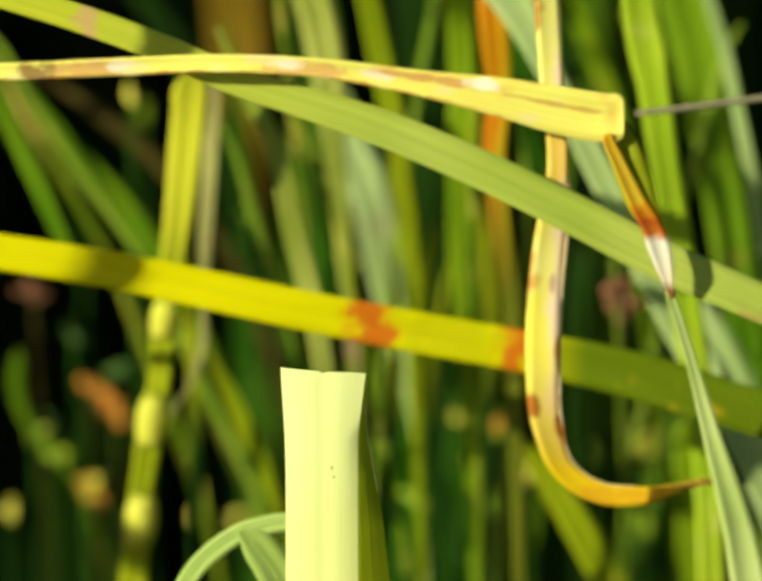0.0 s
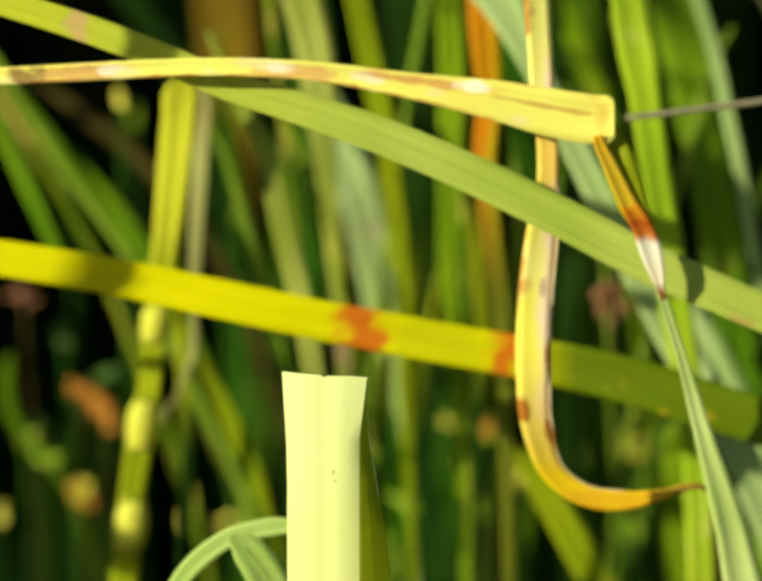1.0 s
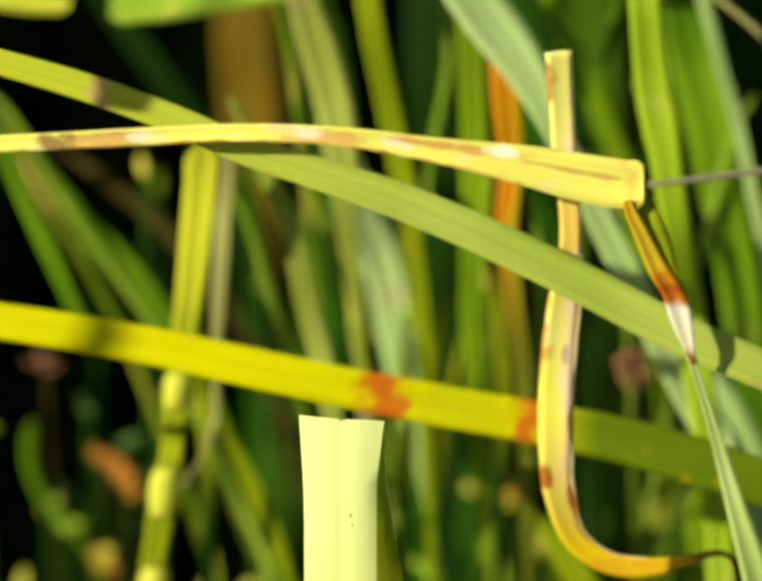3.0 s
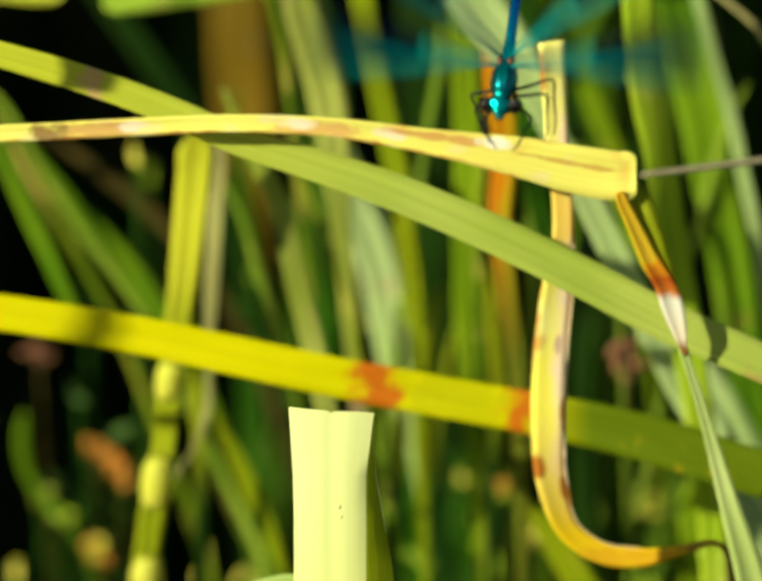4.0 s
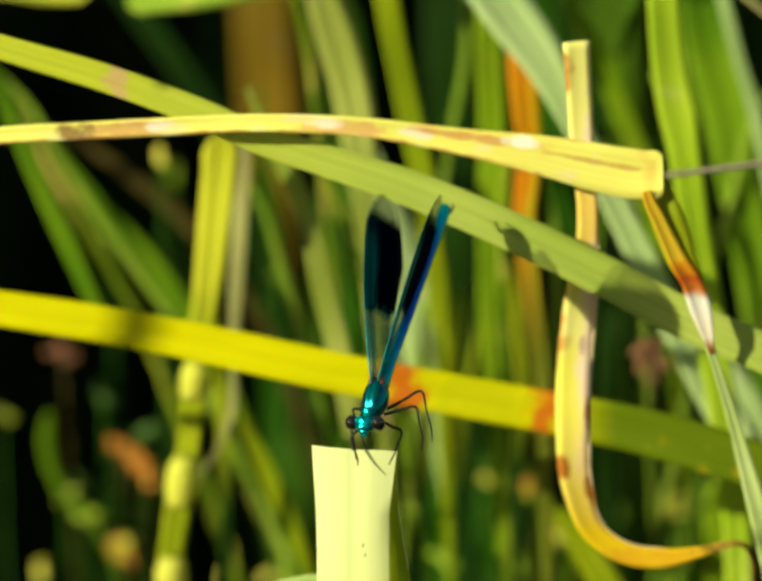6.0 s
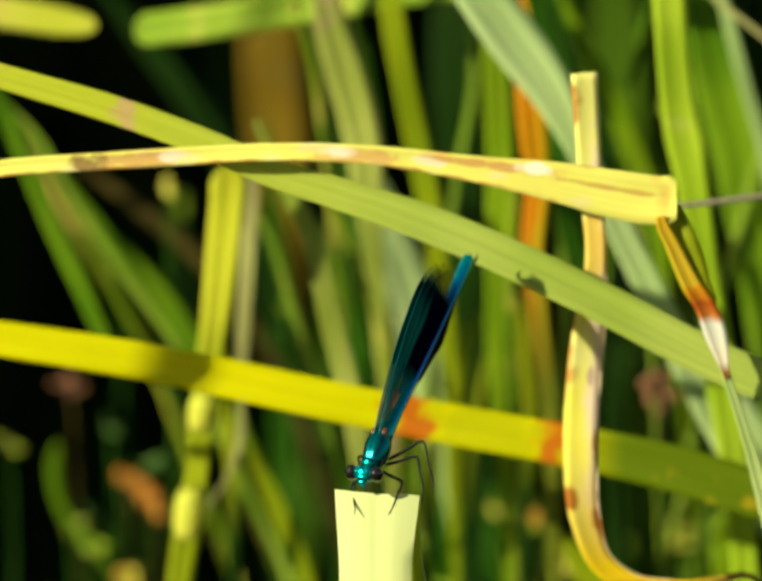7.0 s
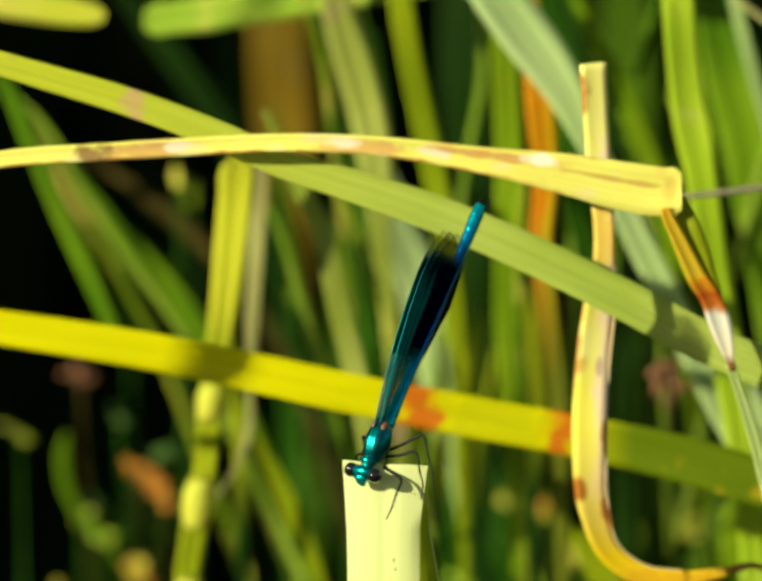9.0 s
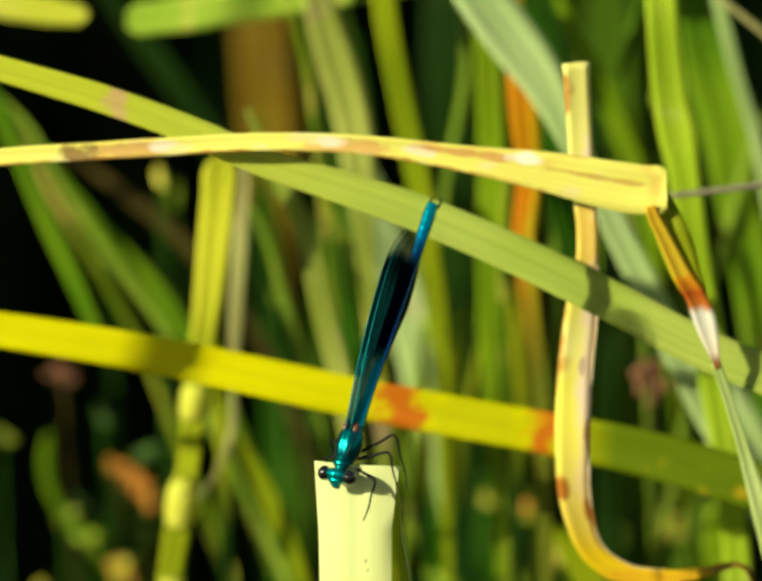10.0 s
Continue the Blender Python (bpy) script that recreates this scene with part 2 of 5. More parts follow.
# per-blade tones: low and mid hold painted shade, high and tail the lit blades
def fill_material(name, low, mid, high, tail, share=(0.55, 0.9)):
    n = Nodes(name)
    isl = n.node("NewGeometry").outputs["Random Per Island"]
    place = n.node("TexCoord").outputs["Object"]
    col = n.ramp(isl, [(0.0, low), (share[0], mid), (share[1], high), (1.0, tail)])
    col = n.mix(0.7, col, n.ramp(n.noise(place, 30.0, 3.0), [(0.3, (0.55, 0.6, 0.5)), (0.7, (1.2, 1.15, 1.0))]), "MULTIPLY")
    n.link(col, n.bsdf.inputs["Base Color"])
    n.bsdf.inputs["Roughness"].default_value = 0.6
    n.bsdf.inputs["Specular IOR Level"].default_value = 0.12
    glow = n.node("BsdfTranslucent")
    n.link(col, glow.inputs[0])
    m = n.node("MixShader")
    m.inputs[0].default_value = 0.25
    n.link(n.bsdf.outputs[0], m.inputs[1])
    n.link(glow.outputs[0], m.inputs[2])
    n.link(m.outputs[0], n.out.inputs[0])
    return n.mat


# the thicket's deep shade is mostly put into these near-black tones
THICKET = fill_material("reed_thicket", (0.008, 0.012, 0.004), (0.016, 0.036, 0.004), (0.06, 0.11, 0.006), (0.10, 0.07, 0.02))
# dappled shade as colour: most blades near black, a few bright as if sunlit
SHOOT = fill_material("dapple_tinted_reed", (0.003, 0.012, 0.001), (0.006, 0.032, 0.001), (0.06, 0.13, 0.004), (0.28, 0.34, 0.02), share=(0.65, 0.9))
GREEN_FILL = fill_material("shade_tinted_undergrowth", (0.005, 0.02, 0.002), (0.012, 0.05, 0.002), (0.10, 0.17, 0.010), (0.26, 0.18, 0.04))


def metal_material(name, col, tint, rough=0.28, axis=None):
    """Iridescent chitin: metallic colour that drifts between two hues."""
    n = Nodes(name)
    place = n.node("TexCoord").outputs["Object"]
    if axis is None:
        fac = n.ramp(n.noise(place, 700.0, 3.0), [(0.35, (0, 0, 0)), (0.65, (1, 1, 1))])
    else:
        sep = n.node("SeparateXYZ")
        n.link(place, sep.inputs[0])
        fac = n.ramp(n.math("MULTIPLY", sep.outputs[1], -1000.0 / 42.0), [(0.1, (0, 0, 0)), (0.4, (0.95, 0.95, 0.95)), (0.72, (0.8, 0.8, 0.8)), (0.92, (0, 0, 0))])
    n.link(n.mix(fac, col, tint), n.bsdf.inputs["Base Color"])
    n.bsdf.inputs["Metallic"].default_value = 0.85
    n.bsdf.inputs["Roughness"].default_value = rough
    bump = n.node("Bump", Strength=0.25, Distance=0.0001)
    n.link(n.noise(place, 2500.0, 2.0), bump.inputs["Height"])
    n.link(bump.outputs[0], n.bsdf.inputs["Normal"])
    return n.mat


TEAL = metal_material("teal_chitin", (0.0, 0.22, 0.21), (0.0, 0.12, 0.16))
BLUE = metal_material("blue_chitin", (0.0, 0.44, 0.48), (0.0, 0.09, 0.52), 0.25, axis=1)
GLINT = metal_material("head_chitin", (0.0, 0.36, 0.34), (0.0, 0.18, 0.22), 0.2)
VEIN = metal_material("wing_vein", (0.0, 0.16, 0.16), (0.0, 0.10, 0.12), 0.45)


def plain_material(name, col, rough, coat=0.0):
    n = Nodes(name)
    place = n.node("TexCoord").outputs["Object"]
    n.link(n.mix(n.noise(place, 900.0, 2.0), col, tuple(0.5 * c for c in col)), n.bsdf.inputs["Base Color"])
    n.bsdf.inputs["Roughness"].default_value = rough
    n.bsdf.inputs["Coat Weight"].default_value = coat
    return n.mat


EYE_BLACK = plain_material("eye_black", (0.012, 0.008, 0.008), 0.12, 0.6)
LEG_BLACK = plain_material("leg_black", (0.004, 0.005, 0.005), 0.55)
LEG_BLACK.node_tree.nodes["Principled BSDF"].inputs["Specular IOR Level"].default_value = 0.2
HINGE = plain_material("wing_root_brown", (0.16, 0.06, 0.03), 0.5)
FLORET = plain_material("rusty_floret", (0.76, 0.30, 0.03), 0.7)
DUN = plain_material("brown_floret", (0.26, 0.10, 0.04), 0.7)
TIP_GREEN = plain_material("sedge_green", (0.52, 0.72, 0.04), 0.5)
TIP_OLIVE = plain_material("sedge_olive", (0.34, 0.38, 0.02), 0.6)
TIP_DARK = plain_material("sedge_dark_green", (0.045, 0.11, 0.004), 0.8)
TIP_YELLOW = plain_material("sedge_yellow", (0.82, 0.74, 0.08), 0.5)
SPECK = plain_material("brown_speck", (0.40, 0.30, 0.08), 0.7)
TWIG = plain_material("dry_twig", (0.22, 0.18, 0.11), 0.8)


def wing_material():
    """Clear, veined membrane with a wide blue-black band before the tip."""
    n = Nodes("wing_membrane")
    uv = n.node("TexCoord").outputs["UV"]
    sep = n.node("SeparateXYZ")
    n.link(uv, sep.inputs[0])
    wob = n.math("ADD", sep.outputs[0], n.math("MULTIPLY", n.math("SUBTRACT", n.noise(uv, 5.0, 2.0), 0.5), 0.05))
    band = n.ramp(wob, [(0.36, (0, 0, 0)), (0.41, (1, 1, 1)), (0.84, (1, 1, 1)), (0.90, (0.25, 0.25, 0.25))])
    cross = n.noise(uv, 1.0, 3.0, (60.0, 26.0, 1.0))
    long_vein = n.noise(uv, 1.0, 1.0, (1.5, 24.0, 1.0))
    front = n.math("MULTIPLY", n.ramp(sep.outputs[1], [(0.24, (1, 1, 1)), (0.38, (0, 0, 0))]), n.ramp(sep.outputs[0], [(0.62, (1, 1, 1)), (0.80, (0.1, 0.1, 0.1))]))
    net = n.ramp(cross, [(0.45, (0, 0, 0)), (0.6, (1, 1, 1))])
    cover = n.math("ADD", n.math("MULTIPLY", band, 0.68), n.math("MULTIPLY", net, 0.12))
    cover = n.math("ADD", cover, n.math("MULTIPLY", front, 0.30))
    tip = n.ramp(sep.outputs[0], [(0.84, (1, 1, 1)), (0.92, (0.68, 0.68, 0.68))])
    cover = n.math("MULTIPLY", n.math("MINIMUM", n.math("ADD", cover, 0.32), 0.995), tip)
    green = n.mix(n.ramp(long_vein, [(0.42, (0, 0, 0)), (0.6, (1, 1, 1))]), (0.001, 0.075, 0.072), (0.0, 0.26, 0.23))
    dark = n.mix(front, (0.0006, 0.0020, 0.011), green)
    smoke = n.ramp(sep.outputs[0], [(0.84, (0, 0, 0)), (0.91, (1, 1, 1))])
    n.link(n.mix(smoke, n.mix(band, green, dark), (0.030, 0.028, 0.012)), n.bsdf.inputs["Base Color"])
    n.bsdf.inputs["IOR"].default_value = 1.03
    n.bsdf.inputs["Roughness"].default_value = 0.35
    n.link(n.math("MULTIPLY", n.math("SUBTRACT", 1.0, n.math("MULTIPLY", band, n.math("SUBTRACT", 1.0, front))), 0.2), n.bsdf.inputs["Metallic"])
    n.bsdf.inputs["Specular IOR Level"].default_value = 0.04
    clear = n.node("BsdfTransparent")
    m = n.node("MixShader")
    n.link(cover, m.inputs[0])
    n.link(clear.outputs[0], m.inputs[1])
    n.link(n.bsdf.outputs[0], m.inputs[2])
    n.link(m.outputs[0], n.out.inputs[0])
    return n.mat


MEMBRANE = wing_material()


# ---- builders
def mesh_object(name, bm, mats, smooth=True):
    me = bpy.data.meshes.new(name)
    bm.to_mesh(me)
    bm.free()
    for m in mats if isinstance(mats, (list, tuple)) else [mats]:
        me.materials.append(m)
    if smooth:
        me.shade_smooth()
    return new(name, me)


def part(name, bm, material, parent, label=""):
    ob = mesh_object(name, bm, material)
    ob.parent = parent
    return tagged(ob, label)


def glide(rows, steps):
    """A smooth line through rows of numbers, by the length of its chords."""
    rows = [np.array(r, float) for r in rows]
    gaps = [max(1e-6, float(np.linalg.norm((c - a)[:3]))) for a, c in zip(rows, rows[1:])]
    slopes = []
    for i in range(len(rows)):
        if i == 0:
            slopes.append((rows[1] - rows[0]) / gaps[0])
        elif i == len(rows) - 1:
            slopes.append((rows[-1] - rows[-2]) / gaps[-1])
        else:
            g, h = gaps[i - 1], gaps[i]
            slopes.append(((rows[i] - rows[i - 1]) / g * h + (rows[i + 1] - rows[i]) / h * g) / (g + h))
    out = []
    for i, h in enumerate(gaps):
        for k in range(steps):
            s = k / steps
            out.append((2 * s ** 3 - 3 * s * s + 1) * rows[i] + (s ** 3 - 2 * s * s + s) * h * slopes[i]
                       + (3 * s * s - 2 * s ** 3) * rows[i + 1] + (s ** 3 - s * s) * h * slopes[i + 1])
    out.append(rows[-1])
    return out


def ribbon(rows, steps=8, keel=0.12, thick=0.0003, twist=(0.0, 0.0), rough_edge=0.0):
    """A leaf blade along rows of (x, y, z, width): keeled cross-section with some thickness."""
    path = glide(rows, steps)
    bm = bmesh.new()
    uv = bm.loops.layers.uv.new("uv")
    across = [-0.5, -0.25, 0.0, 0.25, 0.5]
    rings, run, prev = [], 0.0, None
    count = len(path)
    for i, p in enumerate(path):
        here = Vector(p[:3])
        ahead = Vector(path[min(i + 1, count - 1)][:3]) - Vector(path[max(i - 1, 0)][:3])
        ahead.normalize()
        face = Vector((0.12, -1.0, 0.25))
        side = ahead.cross(face).normalized()
        turn = radians(twist[0] + (twist[1] - twist[0]) * i / (count - 1)) + 0.10 * math.sin(9.0 * run / 0.05 + rows[0][0] * 90)
        side = (Matrix.Rotation(turn, 3, ahead) @ side).normalized()
        front = side.cross(ahead).normalized()
        if prev is not None:
            run += (here - prev).length
        prev = here
        w = max(float(p[3]), 0.0004)
        ring = []
        for s in across:
            e = 1.0 + rough_edge * math.sin(run * 900 + s * 9) * abs(s)
            q = here + side * (s * w * e) - front * (keel * w * (1 - 2 * abs(s)))
            ring.append(bm.verts.new(q))
        for s in reversed(across):
            q = here + side * (s * w) - front * (keel * w * (1 - 2 * abs(s)) + thick * (1.0 if abs(s) < 0.4 else 0.35))
            ring.append(bm.verts.new(q))
        rings.append((ring, run))
    tags = [s + 0.5 for s in across] + [s + 0.5 for s in reversed(across)]
    for (a, ra), (b, rb) in zip(rings, rings[1:]):
        n = len(a)
        for k in range(n):
            j = (k + 1) % n
            f = bm.faces.new((a[k], a[j], b[j], b[k]))
            for loop, (u, v) in zip(f.loops, ((tags[k], ra), (tags[j], ra), (tags[j], rb), (tags[k], rb))):
                loop[uv].uv = (u, v)
    bm.faces.new(list(reversed(rings[0][0])))
    bm.faces.new(rings[-1][0])
    bmesh.ops.recalc_face_normals(bm, faces=bm.faces)
    return bm


def tube(rows, sides=8, steps=4):
    """A round tapered rod along rows of (x, y, z, radius)."""
    path = glide(rows, steps)
    bm = bmesh.new()
    rings = []
    for i, p in enumerate(path):
        ahead = Vector(path[min(i + 1, len(path) - 1)][:3]) - Vector(path[max(i - 1, 0)][:3])
        q = ahead.to_track_quat("Z", "Y")
        rings.append([bm.verts.new(Vector(p[:3]) + q @ Vector((math.cos(a), math.sin(a), 0)) * max(float(p[3]), 1e-5))
                      for a in (2 * math.pi * k / sides for k in range(sides))])
    for a, b in zip(rings, rings[1:]):
        for k in range(sides):
            bm.faces.new((a[k], a[(k + 1) % sides], b[(k + 1) % sides], b[k]))
    bm.faces.new(list(reversed(rings[0])))
    bm.faces.new(rings[-1])
    return bm


def ball(m, u=16, v=10, bump=0.0):
    bm = bmesh.new()
    bmesh.ops.create_uvsphere(bm, u_segments=u, v_segments=v, radius=1.0)
    if bump:
        for w in bm.verts:
            w.co *= 1 + bump * noise.noise(w.co * 1.7 + m.translation * 300)
    bm.transform(m)
    return bm


def oval(x, y, z, a, b, c, rx=0, ry=0, rz=0):
    return pose(x, y, z, rx, ry, rz) @ Matrix.Diagonal((a, b, c, 1))


def blade(name, label, mat, rows, keel=0.12, twist=(0.0, 0.0), category="reed leaf", group="reeds"):
    """A leaf rooted in the mud, with its midrib as a part."""
    ob = mesh_object(name, ribbon(rows, keel=keel, twist=twist), mat)
    face = Vector((0.12, -1.0, 0.25)).normalized()
    line = []
    for x, y, z, w in rows[1:-1]:
        p = Vector((x, y, z)) - face * (keel * w - 0.00012)
        line.append((*p, max(0.0001, 0.02 * w)))
    part("midrib", tube(line, 6, 6), mat, ob)
    return tagged(ob, label, category, group)


# ---- ground
def ground():
    bm = bmesh.new()
    grid = [-400, -60, -12, -5] + [-3 + 0.25 * i for i in range(37)] + [9, 16, 60, 400]
    rows = [[bm.verts.new((x, y, 0.0 if max(abs(x), abs(y)) > 8 else 0.02 * noise.noise(Vector((x * 1.3, y * 1.3, 0))))) for x in grid] for y in grid]
    for a, b in zip(rows, rows[1:]):
        for i in range(len(grid) - 1):
            bm.faces.new((a[i], a[i + 1], b[i + 1], b[i]))
    return tagged(mesh_object("ground", bm, MUD), "mud of the reed bed with deep shade in its colour", "ground", kind="structure")


ground()


# ---- the thicket of reeds behind and around
def thicket(name, label, places, tall, wide, rng, mat=None, tops=None, away=False, spread=0.16, gap=None):
    verts, faces = [], []
    for x, y in places:
        h = rng.uniform(*tall) + (tops(x) if tops else 0.0)
        w = rng.uniform(*wide)
        lean = (rng.gauss(0, spread), rng.gauss(0, 0.10)) if not tops else (rng.gauss(-0.05, 0.02), rng.gauss(0, 0.05))
        if spread > 0.2:
            lean = (lean[0], abs(lean[1]))
        if away:
            lean = (math.copysign(abs(lean[0]), x), lean[1])
        droop = rng.uniform(0.0, 0.25)
        turn = rng.uniform(-0.9, 0.9)
        c, s = math.cos(turn), math.sin(turn)
        at = x + 0.6 * lean[0]
        side = 1 if rng.random() < 0.5 and not tops else -1
        if away:
            side = 1 if x > 0 else -1
        if gap and gap[0] < at < gap[1]:
            continue
        base = len(verts)
        n = 9
        for i in range(n + 1):
            f = i / n
            bend = droop * max(0.0, f - 0.45) ** 2 * 2.5
            cx = x + lean[0] * f * h + side * bend * h
            cy = y + lean[1] * f * h
            cz = -0.03 + h * (f - 0.35 * bend)
            half = 0.5 * w * (1.0 if f < 0.6 else max(0.03, 1 - ((f - 0.6) / 0.4) ** 1.6))
            verts += [(cx - c * half, cy - s * half, cz), (cx, cy + 0.12 * w, cz), (cx + c * half, cy + s * half, cz)]
        for i in range(n):
            for k in (0, 1):
                a = base + 3 * i + k
                faces.append((a, a + 1, a + 4, a + 3))
    me = bpy.data.meshes.new(name)
    me.from_pydata(verts, [], faces)
    me.materials.append(mat or THICKET)
    me.shade_smooth()
    return tagged(new(name, me), label, "reeds", kind="stuff")


RNG = random.Random(4)
near_fill = [(RNG.uniform(-0.02, 0.12), RNG.uniform(0.22, 0.34)) for _ in range(14)]
thicket("reed_undergrowth", "sparse green reeds behind the lit leaves, shade in their colour", near_fill, (0.5, 0.95), (0.002, 0.005), RNG, GREEN_FILL, gap=(0.034, 0.058))
mid_fill = [(RNG.uniform(-0.03, 0.24), RNG.uniform(0.22, 0.44)) for _ in range(34)]
thicket("reed_shoots", "crowded young green reeds with dappled shade in their colour", mid_fill, (0.45, 0.92), (0.0012, 0.0030), RNG, SHOOT, spread=0.30, gap=(0.034, 0.058))
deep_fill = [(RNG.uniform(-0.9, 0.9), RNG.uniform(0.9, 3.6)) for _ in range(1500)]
thicket("reed_thicket", "dense thicket of green reeds with shade in its colour", deep_fill, (0.5, 1.25), (0.005, 0.012), RNG)
# unseen reeds on the sun's side, added to keep the deep background dark
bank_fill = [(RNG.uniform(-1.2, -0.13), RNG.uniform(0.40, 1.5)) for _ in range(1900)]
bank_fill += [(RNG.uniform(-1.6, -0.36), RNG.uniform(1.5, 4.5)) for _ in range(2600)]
thicket("reed_bank", "tall dense green reeds added out of view to shade the background", bank_fill, (1.1, 1.9), (0.009, 0.016), RNG, away=True)
# added shadow casters left of the view, for the blades behind
slope_fill = [(-0.090 - 0.07 * k - 0.30 * RNG.random() ** 1.2, 0.045 + 0.35 * k) for k in (RNG.uniform(0.2, 1.0) for _ in range(44))]
thicket("reed_slope", "unseen green reeds added to cast shade, shorter towards the clearing", slope_fill, (-0.07, 0.06), (0.005, 0.010), RNG, tops=lambda x: 0.760 + 0.4 * (-0.088 - x))
# a few more unseen casters, thin ones for dapples
edge_fill = [(RNG.uniform(-0.26, -0.14), RNG.uniform(-0.01, 0.11)) for _ in range(8)]
thicket("reed_edge", "slender unseen green reeds added to dapple the background", edge_fill, (0.66, 0.90), (0.004, 0.008), RNG, GREEN_FILL, tops=lambda x: 0.0)
# added on both sides out of view to hold back sky light
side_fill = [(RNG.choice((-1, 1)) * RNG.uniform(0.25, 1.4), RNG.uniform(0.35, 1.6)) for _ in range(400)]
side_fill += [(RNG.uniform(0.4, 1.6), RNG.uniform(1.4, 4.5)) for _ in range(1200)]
thicket("reed_border", "tall green reeds added out of view to block skylight", side_fill, (0.8, 1.6), (0.006, 0.013), RNG, away=True)


# ---- leaves that can be told apart
blade("reed_leaf", "long green reed leaf leaning across the upright reeds", LONG, [(0.1227, 0.038, -0.0300, 0.0040), (0.1209, 0.038, 0.2920, 0.0051), (0.1107, 0.038, 0.6490, 0.0051), (0.0812, 0.038, 0.6709, 0.0058), (0.0569, 0.038, 0.6820, 0.0059), (0.0447, 0.038, 0.6874, 0.0061), (0.0301, 0.038, 0.6952, 0.0061), (0.0156, 0.038, 0.7023, 0.0058), (0.0012, 0.038, 0.7084, 0.0055), (-0.0104, 0.038, 0.7123, 0.0048), (-0.0190, 0.038, 0.7150, 0.0043), (-0.0277, 0.038, 0.7190, 0.0043), (-0.0420, 0.038, 0.7245, 0.0042), (-0.0564, 0.038, 0.7289, 0.0038), (-0.0778, 0.038, 0.7355, 0.0029), (-0.0993, 0.038, 0.7414, 0.0004)])
blade("reed_leaf", "yellow withering reed leaf with rusty blotches", YELLOW, [(0.1236, 0.068, -0.0300, 0.0047), (0.1221, 0.068, 0.2854, 0.0059), (0.1136, 0.068, 0.6342, 0.0059), (0.0834, 0.068, 0.6482, 0.0067), (0.0585, 0.068, 0.6564, 0.0073), (0.0459, 0.068, 0.6606, 0.0073), (0.0347, 0.068, 0.6635, 0.0070), (0.0235, 0.068, 0.6658, 0.0065), (0.0086, 0.068, 0.6686, 0.0064), (-0.0063, 0.068, 0.6715, 0.0062), (-0.0211, 0.068, 0.6748, 0.0061), (-0.0360, 0.068, 0.6780, 0.0058), (-0.0582, 0.068, 0.6818, 0.0055), (-0.0805, 0.068, 0.6848, 0.0044), (-0.1064, 0.068, 0.6871, 0.0004)])
blade("reed_leaf", "pale blue-green reed leaf slanting behind the others", PALE, [(0.0809, 0.108, -0.0300, 0.0049), (0.0794, 0.108, 0.2777, 0.0061), (0.0709, 0.108, 0.6171, 0.0061), (0.0630, 0.108, 0.6348, 0.0061), (0.0567, 0.108, 0.6475, 0.0061), (0.0496, 0.108, 0.6595, 0.0057), (0.0426, 0.108, 0.6729, 0.0050), (0.0364, 0.108, 0.6856, 0.0046), (0.0306, 0.108, 0.6973, 0.0042), (0.0271, 0.108, 0.7044, 0.0046), (0.0233, 0.108, 0.7122, 0.0069), (0.0179, 0.108, 0.7199, 0.0084), (0.0111, 0.108, 0.7292, 0.0076), (0.0012, 0.108, 0.7431, 0.0008)])
blade("reed_leaf", "green upright reed stalk with swollen nodes", NODED, [(0.0586, 0.104, -0.0300, 0.0036), (0.0576, 0.104, 0.2746, 0.0045), (0.0556, 0.104, 0.6102, 0.0045), (0.0528, 0.104, 0.6502, 0.0046), (0.0500, 0.104, 0.6675, 0.0049), (0.0489, 0.104, 0.6760, 0.0049), (0.0477, 0.104, 0.6834, 0.0047), (0.0464, 0.104, 0.6919, 0.0050), (0.0451, 0.104, 0.7001, 0.0053), (0.0444, 0.104, 0.7043, 0.0061), (0.0434, 0.104, 0.7091, 0.0059), (0.0425, 0.104, 0.7162, 0.0056), (0.0417, 0.104, 0.7254, 0.0053), (0.0407, 0.104, 0.7384, 0.0048), (0.0397, 0.104, 0.7560, 0.0011)])
blade("reed_leaf", "broad mid-green reed blade", GREEN, [(0.0718, 0.170, -0.0300, 0.0052), (0.0708, 0.170, 0.2733, 0.0065), (0.0688, 0.170, 0.6073, 0.0065), (0.0635, 0.170, 0.6424, 0.0068), (0.0611, 0.170, 0.6551, 0.0069), (0.0592, 0.170, 0.6673, 0.0072), (0.0569, 0.170, 0.6788, 0.0078), (0.0550, 0.170, 0.6895, 0.0085), (0.0526, 0.170, 0.6985, 0.0083), (0.0502, 0.170, 0.7083, 0.0072), (0.0449, 0.170, 0.7310, 0.0007)])
blade("reed_leaf", "narrow pale green reed blade", PALE, [(0.0741, 0.128, -0.0300, 0.0015), (0.0731, 0.128, 0.2861, 0.0019), (0.0711, 0.128, 0.6357, 0.0019), (0.0653, 0.128, 0.6614, 0.0020), (0.0632, 0.128, 0.6710, 0.0021), (0.0614, 0.128, 0.6814, 0.0022), (0.0594, 0.128, 0.6902, 0.0022), (0.0577, 0.128, 0.6982, 0.0022), (0.0564, 0.128, 0.7028, 0.0023), (0.0549, 0.128, 0.7077, 0.0023), (0.0527, 0.128, 0.7156, 0.0023), (0.0474, 0.128, 0.7353, 0.0005)])
